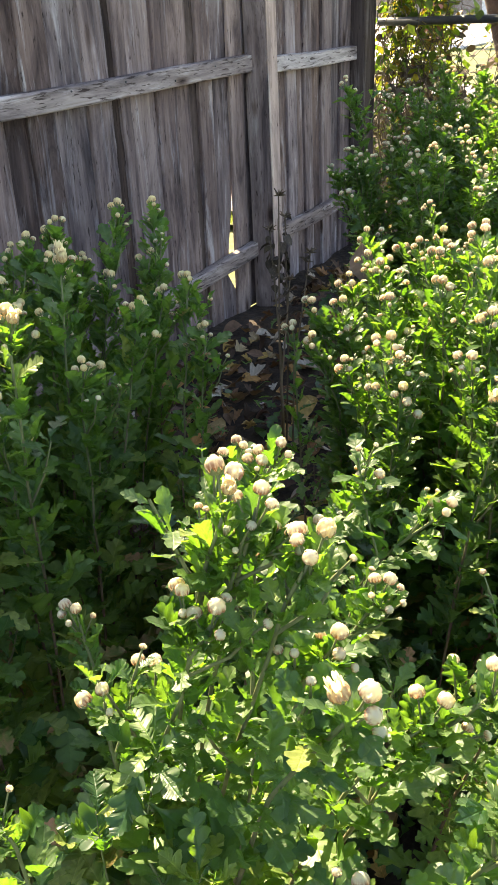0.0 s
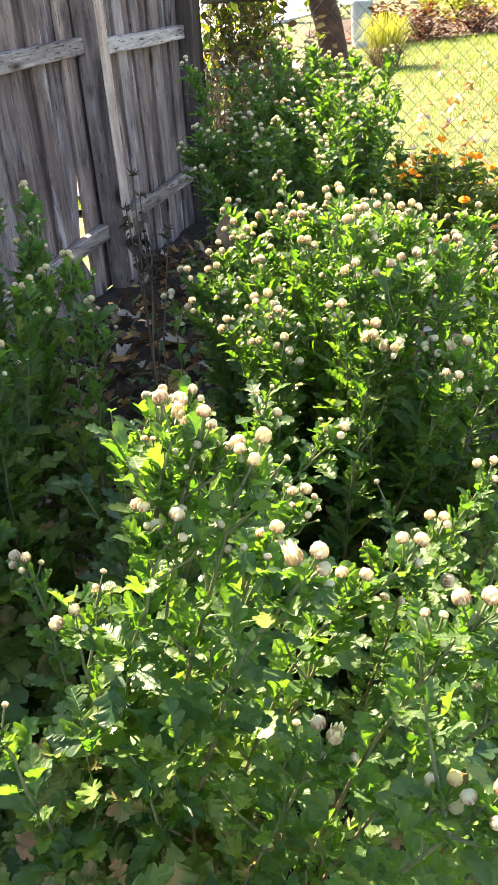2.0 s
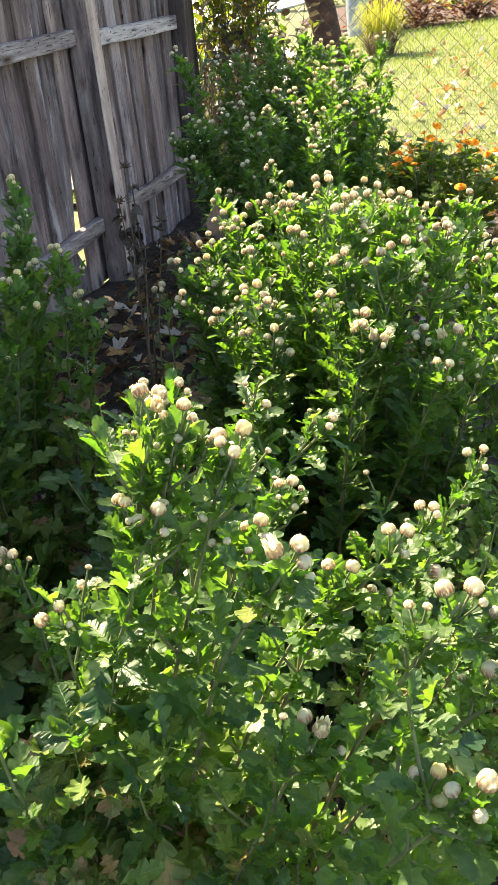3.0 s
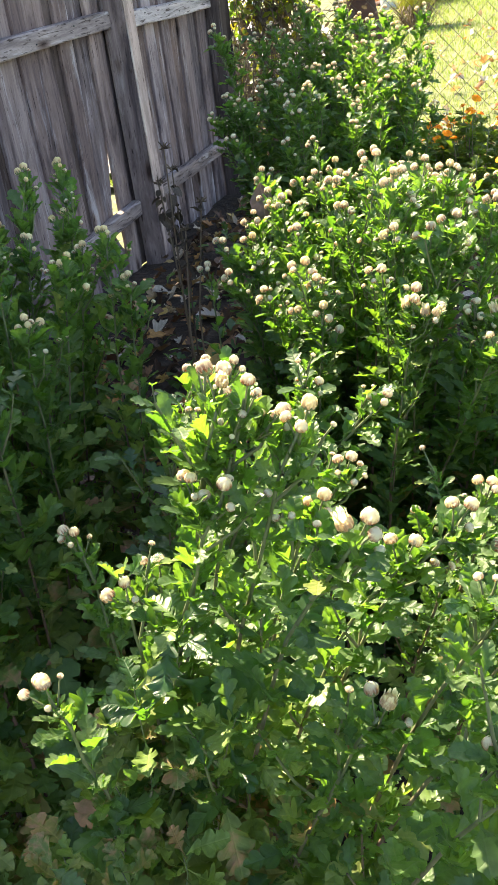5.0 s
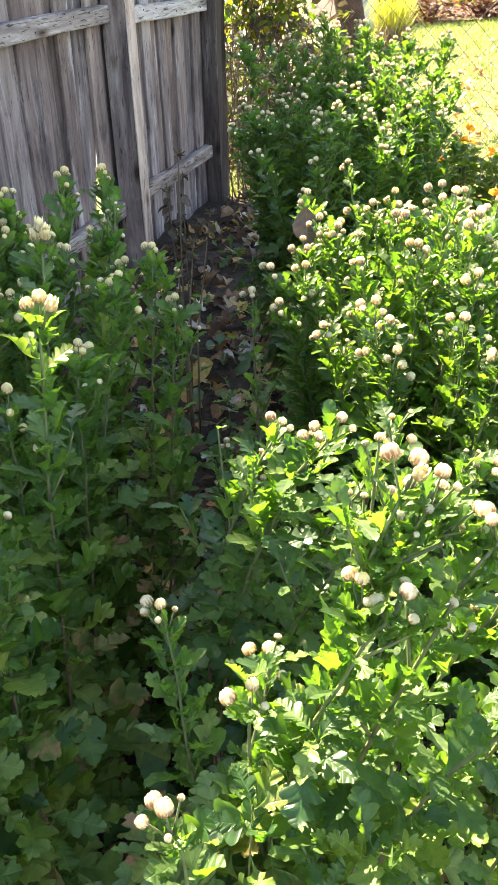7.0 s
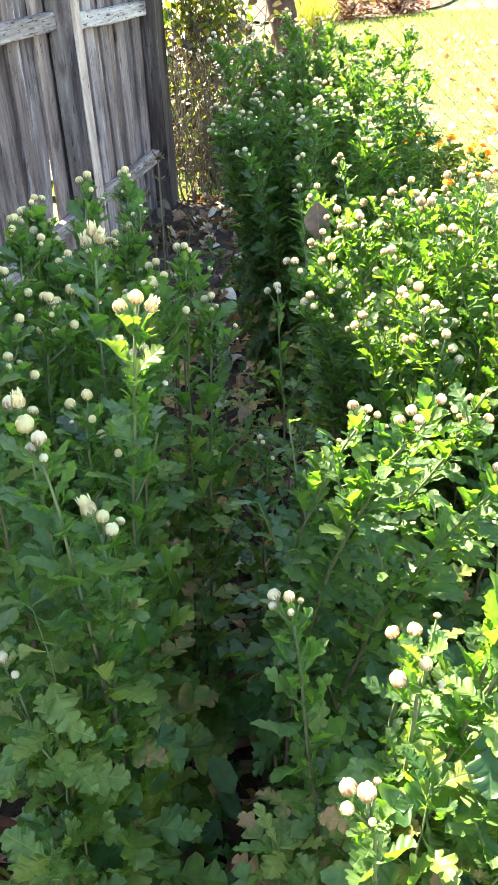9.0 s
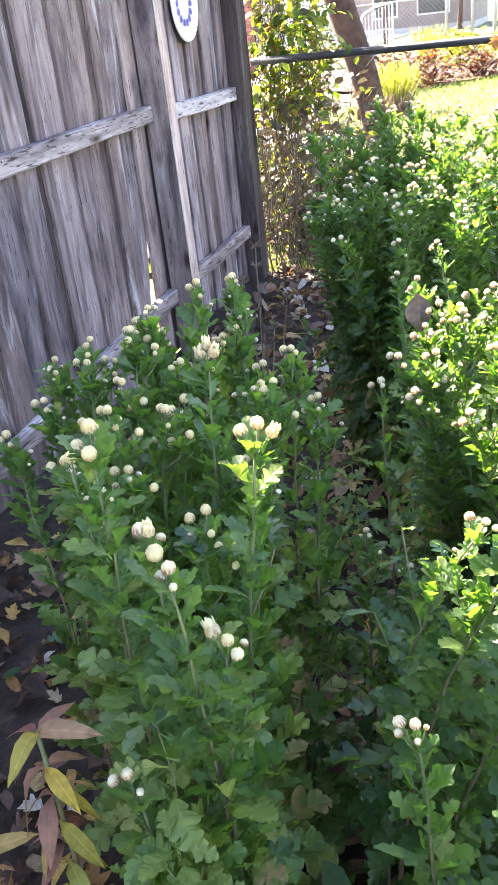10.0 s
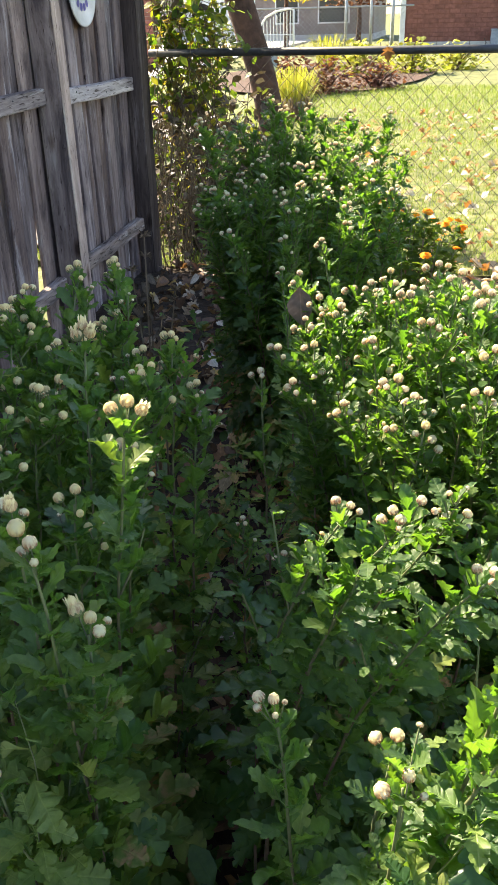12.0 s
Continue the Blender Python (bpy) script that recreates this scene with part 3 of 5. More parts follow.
bm = bmesh.new()
bmesh.ops.create_grid(bm, x_segments=40, y_segments=40, size=400)
for v in bm.verts:
    v.co.z = -0.035
tagged(part("ground", bm, LAWN), "mown grass ground reaching to the horizon", "ground", kind="structure")
rough_sheet("garden_bed", -2.1, 1.0, -1.6, 4.96, 80, 130, 0.0, 0.035, SOIL, "dark damp garden soil along the wooden fence", "soil", 3.0)
rough_sheet("lawn", -14.0, 12.0, 4.97, 34.0, 90, 100, 0.0, 0.03, LAWN, "sunlit yellow-green lawn strewn with fallen leaves", "lawn", 8.0)

# ---- wooden fence ----
fence = tagged(empty("wooden_fence", -2.1, 3.6), "weathered grey wooden board fence with rails and posts", "fence")


def fence_part(name, bm, mat, label=""):
    for v in bm.verts:
        v.co -= Vector((-2.1, 3.6, 0.0))
    return part(name, bm, mat, fence, label)


def board(y0, y1, back, lean, top, bottom=-0.02, foot=0.0, mat=WOOD_V):
    """One upright board: worn edges, a slight lean, warp and a chipped foot. foot: how far its far edge draws in near the ground."""
    r = random.Random(int(y0 * 1000))
    bm = bmesh.new()
    # unseen top: height and near-end rise are set for the shade they cast
    top += 0.09 * max(0.0, min(1.0, (2.3 - y0) / 1.0))
    n, t = 44, 0.017
    rows = []
    for j in range(n + 1):
        z = bottom + (top - bottom) * j / n
        dy = lean * (z - 1.0) + 0.003 * math.sin(z * 4.1 + y0 * 9)
        dx = 0.004 * math.sin(z * 2.3 + y0 * 5)
        draw = foot * max(0.0, min(1.0, (0.64 - z) / 0.40)) * max(0.0, min(1.0, (z - 0.10) / 0.08))
        e0, e1 = r.uniform(-0.002, 0.002), r.uniform(-0.002, 0.002)
        xs = -2.09 - back + dx
        a, b = y0 + dy + e0, y1 + dy + e1 - draw
        rows.append([bm.verts.new(p) for p in ((xs - t, a, z), (xs - 0.003, a, z), (xs, a + 0.004, z), (xs + 0.003 * r.random(), (a + b) / 2, z), (xs, b - 0.004, z), (xs - 0.003, b, z), (xs - t, b, z))])
    for p, q in zip(rows, rows[1:]):
        for k in range(7):
            bm.faces.new((p[k], p[(k + 1) % 7], q[(k + 1) % 7], q[k]))
    bm.faces.new(rows[0])
    bm.faces.new(list(reversed(rows[-1])))
    bmesh.ops.recalc_face_normals(bm, faces=bm.faces)
    return fence_part("board", bm, mat)


fr = random.Random(21)
y, flip = -2.4, False
while y < 1.7:
    w = fr.uniform(0.11, 0.145)
    flip = not flip if y > -2.4 else False
    board(y - (0.018 if flip else 0), y + w + (0.018 if flip else 0), 0.019 if flip else 0.0, fr.uniform(-0.004, 0.004), 2.36 + fr.uniform(-0.01, 0.01))
    y += w + fr.uniform(0.001, 0.004)
edges = [y + 0.002, 1.93, 2.065, 2.175, 2.31, 2.475, 2.61, 2.665, 2.73, 2.90, 3.135, 3.195, 3.305, 3.44, 3.56]
for i, (a, b) in enumerate(zip(edges, edges[1:])):
    # boards 6 and 10 sit back; their dark wood paints the shade there
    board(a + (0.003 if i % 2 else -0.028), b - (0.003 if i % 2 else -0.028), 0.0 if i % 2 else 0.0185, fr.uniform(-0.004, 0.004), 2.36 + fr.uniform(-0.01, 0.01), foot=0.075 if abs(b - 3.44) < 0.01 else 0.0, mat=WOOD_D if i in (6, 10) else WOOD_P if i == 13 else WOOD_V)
edges = [3.50, 3.67, 3.79, 3.90, 3.985, 4.09, 4.18, 4.275, 4.385, 4.51, 4.62, 4.78]
for i, (a, b) in enumerate(zip(edges[1:], edges[2:])):
    board(a + (0.003 if i % 2 else -0.028), b - (0.003 if i % 2 else -0.028), 0.0 if i % 2 else 0.0185, fr.uniform(-0.004, 0.004), 2.36 + fr.uniform(-0.01, 0.01))
board(3.55, 3.69, 0.019, 0.0, 2.3)


def rail(y0, y1, z0, z1, h=0.07):
    """A rail between posts, nailed to the boards, with worn corners; its top runs from z0 to z1."""
    r = random.Random(int((y0 + z0) * 777))
    bm = bmesh.new()
    rows = []
    n = 24
    for j in range(n + 1):
        f = j / n
        yy, top = y0 + (y1 - y0) * f, z0 + (z1 - z0) * f + 0.0025 * math.sin(f * 9)
        c = 0.004 + 0.004 * r.random()
        x0, x1 = -2.088, -2.046 + r.uniform(-0.0015, 0.0015)
        rows.append([bm.verts.new(p) for p in ((x0, yy, top - h), (x1 - 0.004, yy, top - h), (x1, yy, top - h + 0.005), (x1, yy, top - h * 0.5), (x1, yy, top - c), (x1 - c, yy, top), (x0, yy, top + 0.001))])
    for p, q in zip(rows, rows[1:]):
        for k in range(7):
            bm.faces.new((p[k], p[(k + 1) % 7], q[(k + 1) % 7], q[k]))
    bm.faces.new(rows[0])
    bm.faces.new(list(reversed(rows[-1])))
    bmesh.ops.recalc_face_normals(bm, faces=bm.faces)
    return fence_part("rail", bm, WOOD_H, "whitish worn timber rail")


rail(1.10, 3.57, 1.115, 1.145)
rail(3.672, 4.80, 1.125, 1.115)
rail(1.10, 3.57, 0.17, 0.315)
rail(3.672, 4.76, 0.33, 0.345)
rail(-2.4, 1.095, 1.10, 1.115)
rail(-2.4, 1.095, 0.17, 0.17)
rail(1.10, 3.57, 1.95, 1.96)
rail(3.672, 4.74, 1.96, 1.95)
rail(-2.4, 1.095, 1.94, 1.95)


def fence_post(y0, y1, x0, x1, top, tilt=0.0, mat=WOOD_P):
    bm = bmesh.new()
    box(bm, x0, x1, y0, y1, -0.25, top)
    bmesh.ops.recalc_face_normals(bm, faces=bm.faces)
    bmesh.ops.bevel(bm, geom=list(bm.edges), offset=0.006, segments=2, affect="EDGES")
    for v in bm.verts:
        v.co.y += tilt * (v.co.z - 1.0)
    return fence_part("post", bm, mat, "square timber post")


fence_post(3.575, 3.668, -2.088, -1.972, 2.32, -0.02)
# sheet added over the post; its pale colour paints the lit side
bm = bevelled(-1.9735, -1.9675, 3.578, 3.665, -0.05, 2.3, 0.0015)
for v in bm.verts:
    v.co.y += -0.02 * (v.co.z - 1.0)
fence_part("post_face", bm, WOOD_LIT, "weathered sheet painted pale for the post's lit side")
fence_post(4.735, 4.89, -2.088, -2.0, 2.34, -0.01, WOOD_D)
fence_post(1.04, 1.13, -2.088, -1.975, 2.38)
fence_post(-1.4, -1.31, -2.088, -1.975, 2.38)

# nail heads along the rails
bm = bmesh.new()
nr = random.Random(8)
for a, b, z0, z1 in ((1.2, 3.5, 1.117, 1.143), (3.7, 4.7, 1.125, 1.115), (3.7, 4.7, 0.33, 0.345)):
    yy = a
    while yy < b:
        zz = z0 + (z1 - z0) * (yy - a) / (b - a) - nr.choice((0.018, 0.045))
        m = Matrix.Translation((-2.0445, yy, zz)) @ Matrix.Rotation(radians(90), 4, "Y")
        bmesh.ops.create_cone(bm, cap_ends=True, segments=6, radius1=0.004, radius2=0.003, depth=0.003, matrix=m)
        yy += nr.uniform(0.2, 0.45)
fence_part("nail_heads", bm, DARK_PAINT, "rusty nail heads")["kind"] = "stuff"

# round plate on the fence
plate = tagged(empty("wall_plate", -2.085, 4.17, 1.545), "round pale plate with violet painted petals on the fence", "wall plate")
bm = bmesh.new()
prof = [(0.0, 0.010), (0.09, 0.010), (0.135, 0.013), (0.162, 0.02), (0.170, 0.020), (0.172, 0.014), (0.15, 0.004), (0.0, 0.002)]
rings = []
for rad, h in prof:
    rings.append([bm.verts.new((h, rad * math.cos(a), rad * math.sin(a))) for a in [2 * math.pi * k / 48 for k in range(48)]] if rad else [bm.verts.new((h, 0, 0))])
for p, q in zip(rings, rings[1:]):
    for k in range(48):
        k2 = (k + 1) % 48
        vs = [p[k % len(p)], p[k2 % len(p)], q[k2 % len(q)], q[k % len(q)]]
        vs = list(dict.fromkeys(vs))
        bm.faces.new(vs)
bmesh.ops.recalc_face_normals(bm, faces=bm.faces)
part("dish", bm, GLAZE, plate, smooth=True)
for k in range(14):
    bm = bmesh.new()
    a = 2 * math.pi * k / 14
    vs = []
    for u, w in ((0.0, -0.008), (0.012, -0.016), (0.03, -0.012), (0.038, 0.0), (0.03, 0.012), (0.012, 0.016), (0.0, 0.008)):
        yy, zz = (0.068 + u) * math.cos(a) - w * math.sin(a), (0.068 + u) * math.sin(a) + w * math.cos(a)
        vs.append(bm.verts.new((0.0135 + 0.02 * max(0.0, u), yy, zz)))
    bm.faces.new(vs)
    part("painted_petal", bm, BLUE_INK, plate, "violet painted petal")

# ---- chrysanthemums ----


def bezier(a, c, b, t):
    return a * (1 - t) ** 2 + c * 2 * t * (1 - t) + b * t * t


def mum_bush(label, base, stems, seed, singles=300, leaf=0.066, old=0.06, low=0.12, group="chrysanthemum bushes", buds="tight", leaves=44, side=8, budsize=0.0122, near=False, corymb=0, pale=0.6, skirt=1.0, faded=0.6, tufts=2, downy=0.85, bare=0.6, taper=0.76, perk=0.0, paletop=0.1):
    """A chrysanthemum bush. stems: (tip, foot, flowers); foot is None for one near the base; flowers: 0 none, 1 a spray of buds, 2 larger ones, 3 and 5 that many at the tip, 4 opening; a fourth entry is a point on the way, with its share of the length."""
    r = random.Random(seed)
    bush = tagged(empty("chrysanthemum_bush", *base), label, "flower bush", group)
    o = Vector((*base, 0.0))
    heap = Heap()
    made = 0

    def put_leaf(stem, shape_i, top, m, mat, chance):
        nonlocal made
        if made < singles and r.random() < chance:
            me = TOP_MESH[shape_i % len(TOP)][0] if top else BIG_MESH[shape_i % len(BIG)][mat]
            link_mesh("leaf", me, stem, m)
            made += 1
        else:
            heap.add(TOP_LITE[shape_i % len(TOP)] if top else (BIG_MID if near else BIG_LITE)[shape_i % len(BIG)], m, 2 if top else mat)

    for tip, foot, flowers, *via in stems:
        tip = Vector(tip) - o
        if foot is None:
            a = r.uniform(0, 6.28)
            foot = Vector((0.07 * math.cos(a), 0.07 * math.sin(a), 0)) + Vector((tip.x, tip.y, 0)) * 0.4
        else:
            foot = Vector((*foot, 0.0)) - o
        foot.z = -0.03
        if via:
            *mid, f = via[0]
            ctrl = (Vector(mid) - o - foot * (1 - f) ** 2 - tip * f * f) / (2 * f * (1 - f))
        else:
            ctrl = foot + Vector(((tip.x - foot.x) * 0.35, (tip.y - foot.y) * 0.35, tip.z * 0.62)) + Vector((r.uniform(-0.03, 0.03), r.uniform(-0.03, 0.03), 0))
        bm = bmesh.new()
        pts = [bezier(foot, ctrl, tip, i / 14) + Vector((r.uniform(-0.003, 0.003), r.uniform(-0.003, 0.003), 0)) for i in range(15)]
        thick = 0.0029
        tube(bm, pts, [thick * (1 - (0.52 if flowers else 0.82) * i / 14) for i in range(15)], 6)
        spots, blooms = [], []
        ga = r.uniform(0, 6.28)
        n = int(leaves * (0.75 + 0.5 * tip.z) * (0.7 if flowers == 3 else 1.0 if flowers else bare))
        start = low + (0.12 if via and tip.x > foot.x + 0.12 else 0.0)
        for i in range(n):
            t = start + (0.985 - start) * (i + r.random()) / n
            p = bezier(foot, ctrl, tip, t)
            way = ((ctrl - foot) * (1 - t) + (tip - ctrl) * t).normalized()
            u = way.orthogonal().normalized()
            ga += 2.4 + r.uniform(-0.4, 0.4)
            out = u * math.cos(ga) + way.cross(u) * math.sin(ga)
            rise = (-0.45 + 2.9 * max(0.0, min(0.5, t - 0.25)) if flowers else -0.5 + 0.5 * t) + perk + r.uniform(-0.3, 0.3)
            upper = bool(flowers) and t > 0.66 and r.random() < downy
            size = leaf * (1.36 - taper * min(1.0, max(0.0, t - 0.3) / 0.68) if flowers else skirt * (1.2 - 0.38 * t)) * r.uniform(0.72, 1.15)
            spots.append((p, out + way * rise, size, upper, t))
            # small leaves in the axils
            if flowers and t > 0.5:
                for q in range(tufts):
                    b = ga + r.uniform(-1.2, 1.2)
                    spots.append((p + out * 0.004, (u * math.cos(b) + way.cross(u) * math.sin(b)) * 0.7 + way * r.uniform(0.5, 1.4), size * r.uniform(0.42, 0.75), True, t))
        if not flowers:
            for q in range(7):
                b = 2.4 * q + r.uniform(-0.3, 0.3)
                spots.append((tip.lerp(ctrl, 0.02 * q), Vector((math.cos(b) * 0.8, math.sin(b) * 0.8, r.uniform(0.2, 1.0))), leaf * r.uniform(0.5, 0.9), False, 0.99))
        # side shoots
        for k in range(side):
            t = r.uniform(0.45, 0.92)
            p = bezier(foot, ctrl, tip, t)
            a = r.uniform(0, 6.28)
            d = Vector((math.cos(a) * 0.6, math.sin(a) * 0.6, 1.1))
            L = r.uniform(0.05, 0.13) * (1.25 - 0.6 * t)
            e = p + d.normalized() * L + Vector((0, 0, 0.25 * L))
            tube(bm, [p, p + d.normalized() * L * 0.55, e], [0.0017, 0.0014, 0.0011], 5, False)
            for q in range(r.randint(7, 10)):
                f = r.uniform(0.15, 1.0)
                b2 = r.uniform(0, 6.28)
                spots.append((p.lerp(e, f), Vector((math.cos(b2), math.sin(b2), 0.8 + r.uniform(-0.4, 0.6))), leaf * r.uniform(0.32, 0.62), r.random() < 0.8, t))
            if flowers and t > 0.8 and r.random() < 0.4:
                blooms.append((e, d, r.randint(1, 3 if t > 0.75 else 2), 0.62))
        # upright flowering shoots close under the tip
        for k in range(corymb if flowers in (1, 2) else 0):
            t = r.uniform(0.84, 0.95)
            p = bezier(foot, ctrl, tip, t)
            a = 2.4 * k + r.uniform(-0.5, 0.5)
            e = p.lerp(tip, 0.75) + Vector((math.cos(a), math.sin(a), 0)) * r.uniform(0.012, 0.034) + Vector((0, 0, r.uniform(-0.018, 0.008)))
            mid = p.lerp(e, 0.5) + Vector((math.cos(a), math.sin(a), 0)) * 0.008
            tube(bm, [p, mid, e], [0.0016, 0.0013, 0.0011], 5, False)
            for q in range(8):
                b2 = r.uniform(0, 6.28)
                spots.append((p.lerp(e, r.uniform(0.25, 1.0)), Vector((math.cos(b2), math.sin(b2), 1.2 + r.uniform(-0.3, 0.6))), leaf * r.uniform(0.35, 0.62), True, 0.9))
            blooms.append((e, e - p, r.randint(1, 3), r.choice((0.6, 0.7, 0.75, 0.95))))
        if flowers:
            blooms.append((tip, tip - ctrl + Vector((0, 0, 0.2)), r.randint(2, 5) if flowers < 3 else flowers, 1.15 if flowers == 4 else 1.0))
        holders = []
        for place, way, count, scale in blooms:
            way = way.normalized()
            # small leaves that clasp the buds
            for k in range(5):
                a = 1.26 * k + r.uniform(-0.4, 0.4)
                spots.append((place - way * r.uniform(0.012, 0.032), way * 1.3 + Vector((math.cos(a), math.sin(a), 0.1)) * r.uniform(0.5, 1.0), leaf * scale * r.uniform(0.3, 0.5), True, 0.95))
            for k in range(count):
                a = 2.4 * k + r.uniform(0, 1)
                spread = 0.0 if k == 0 else r.uniform(0.009, 0.015) if flowers == 5 else r.uniform(0.008, 0.018)
                rise = (0.012 if k == 0 else r.uniform(-0.006, 0.012)) * (0.6 + scale * 0.5)
                d = (way + 0.7 * Vector((math.cos(a), math.sin(a), 0.1)) * (0 if k == 0 else 1)).normalized()
                e = place + Vector((math.cos(a), math.sin(a), 0)) * spread + way * rise
                root = place - way * 0.018
                tube(bm, [root, e], [0.001, 0.0008], 4, False)
                big = scale if k < (3 if flowers == 4 else 2) else scale * r.uniform(0.5, 0.85)
                kind = buds
                if scale < 0.8:
                    kind = r.choice(("tight", "green"))
                elif k > 2 and flowers not in (3, 5):
                    kind = r.choice(("tight", "green", "tight"))
                elif flowers >= 2:
                    kind = r.choice(("full", "tight", "full", "full") if flowers in (3, 5) else ("full", "tight", "full", "yellow", "full", "tight", "full", "full", "tight", "open"))
                if flowers == 4 and k < 3:
                    kind = r.choice(("yellow", "open", "yellow", "full", "open"))
                size = budsize * big * r.uniform(0.85, 1.12)
                if kind == "green":
                    size *= 0.8
                holders.append((r.choice(BUDS[kind]), bud_pose(e, d, size)))
        stem = part("stem", bm, STEM, bush, smooth=True)
        for me, m in holders:
            link_mesh("bud", me, stem, m)
        for p, d, size, top, t in spots:
            m = frame_of(p, d, Vector((0, 0, 1)), size * (1.0 if not top else 0.95), r.uniform(-0.5, 0.5)) @ Matrix.Diagonal((r.uniform(0.68, 1.0), 1, 1, 1))
            if r.random() < (old * 2.6 if p.z < 0.6 or (p.z < faded and not flowers) else old * 0.08):
                mat = 1
            else:
                # index 3 is the pale leaf, brightened in its colour to lift shaded foliage
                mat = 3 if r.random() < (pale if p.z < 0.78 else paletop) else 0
            put_leaf(stem, r.randrange(30), top, m, mat, 0.75 if t > 0.4 else 0.15)
    if heap.count:
        f = link_mesh("foliage", heap.mesh("foliage", [LEAF, LEAF_OLD, LEAF_GREY, LEAF_LIFTED]), bush, None, "dense lobed green leaves")
        f["kind"] = "stuff"
    return bush


def fill(seed, n, cx, cy, rx, ry, top, drop, flowers=1, jitter=0.05):
    """Tips of further stems over an oval, in a shallow dome."""
    r = random.Random(seed)
    out = []
    for k in range(n):
        d, a = math.sqrt((k + 0.5) / n), 2.39996 * k + r.uniform(-0.3, 0.3)
        x, y = cx + rx * d * math.cos(a), cy + ry * d * math.sin(a)
        out.append(((x, y, top - drop * d * d + r.uniform(-jitter, jitter)), None, flowers))
    return out


# the bush nearest to the walk: arching stems that spread from the path's side
mum_bush("sunlit chrysanthemum bush with cream buds and browning lower leaves", (-0.34, 0.42),
         [((-0.25, 0.38, 1.078), (-0.37, 0.45), 2, (-0.312, 0.375, 0.80, 0.66)), ((-0.186, 0.374, 1.06), (-0.36, 0.45), 2, (-0.27, 0.38, 0.80, 0.66)),
          ((-0.235, 0.388, 1.068), (-0.38, 0.46), 1, (-0.30, 0.39, 0.80, 0.66)), ((-0.246, 0.344, 1.005), (-0.38, 0.42), 1, (-0.325, 0.36, 0.77, 0.66)),
          ((-0.128, 0.302, 1.025), (-0.36, 0.42), 2, (-0.225, 0.335, 0.815, 0.68)), ((-0.188, 0.399, 0.965), (-0.36, 0.46), 1, (-0.26, 0.40, 0.76, 0.66)),
          ((-0.125, 0.432, 0.905), (-0.35, 0.46), 1, (-0.22, 0.42, 0.72, 0.66)), ((-0.083, 0.444, 0.94), (-0.34, 0.46), 2, (-0.19, 0.435, 0.74, 0.66)),
          ((-0.199, 0.519, 0.925), (-0.38, 0.52), 1, (-0.28, 0.51, 0.73, 0.68)), ((-0.02, 0.32, 0.995), (-0.33, 0.40), 2, (-0.085, 0.338, 0.845, 0.78)),
          ((0.02, 0.30, 0.955), (-0.32, 0.40), 2, (-0.07, 0.32, 0.80, 0.76)), ((-0.12, 0.306, 0.852), (-0.34, 0.38), 2, (-0.172, 0.315, 0.73, 0.8)),
          ((0.0, 0.225, 0.935), (-0.30, 0.36), 2, (-0.06, 0.25, 0.80, 0.78)), ((0.04, 0.28, 0.86), (-0.28, 0.37), 1, (-0.05, 0.29, 0.73, 0.78)),
          ((-0.344, 0.34, 0.895), (-0.39, 0.42), 3, (-0.352, 0.352, 0.77, 0.82)), ((-0.355, 0.414, 0.858), (-0.40, 0.46), 3, (-0.37, 0.42, 0.72, 0.8)),
          ((-0.374, 0.249, 0.862), (-0.37, 0.34), 5, (-0.366, 0.265, 0.74, 0.8)), ((-0.29, 0.33, 0.885), (-0.38, 0.40), 0, (-0.335, 0.35, 0.72, 0.7)),
          ((-0.33, 0.30, 0.83), (-0.38, 0.38), 0), ((-0.36, 0.28, 0.72), (-0.39, 0.36), 0), ((-0.24, 0.30, 0.82), (-0.36, 0.38), 0, (-0.29, 0.33, 0.66, 0.7)), ((-0.37, 0.33, 0.76), (-0.40, 0.40), 0)]
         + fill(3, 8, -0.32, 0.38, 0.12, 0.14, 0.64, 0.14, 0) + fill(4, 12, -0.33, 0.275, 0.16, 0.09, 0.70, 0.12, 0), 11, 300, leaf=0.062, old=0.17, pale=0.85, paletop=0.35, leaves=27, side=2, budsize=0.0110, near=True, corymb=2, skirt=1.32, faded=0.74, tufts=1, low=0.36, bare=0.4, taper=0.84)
# the bush behind it
mum_bush("tall chrysanthemum bush thick with opening white buds", (-0.38, 1.18),
         [((-0.593, 1.423, 0.962), None, 2), ((-0.537, 1.30, 0.955), None, 2), ((-0.38, 1.237, 0.998), None, 2), ((-0.31, 1.15, 1.05), None, 2), ((-0.27, 1.08, 1.04), None, 2),
          ((-0.174, 1.015, 1.0), None, 2), ((-0.364, 0.992, 0.915), None, 1), ((-0.482, 1.335, 0.902), None, 1), ((-0.514, 1.171, 0.87), None, 1), ((-0.465, 1.05, 0.872), None, 1),
          ((-0.141, 1.0, 0.885), None, 1), ((-0.10, 0.92, 0.87), None, 1), ((-0.45, 1.30, 0.985), None, 2), ((-0.21, 1.20, 1.02), None, 2), ((-0.03, 1.05, 0.93), None, 2)]
         + fill(5, 40, -0.29, 1.24, 0.31, 0.34, 1.005, 0.13, 2, 0.03) + fill(6, 10, -0.34, 1.22, 0.28, 0.32, 0.66, 0.12, 0), 12, 300, leaf=0.066, side=2, budsize=0.0122, leaves=48, corymb=2, pale=0.1, tufts=2, low=0.15, perk=0.3, paletop=0.25)
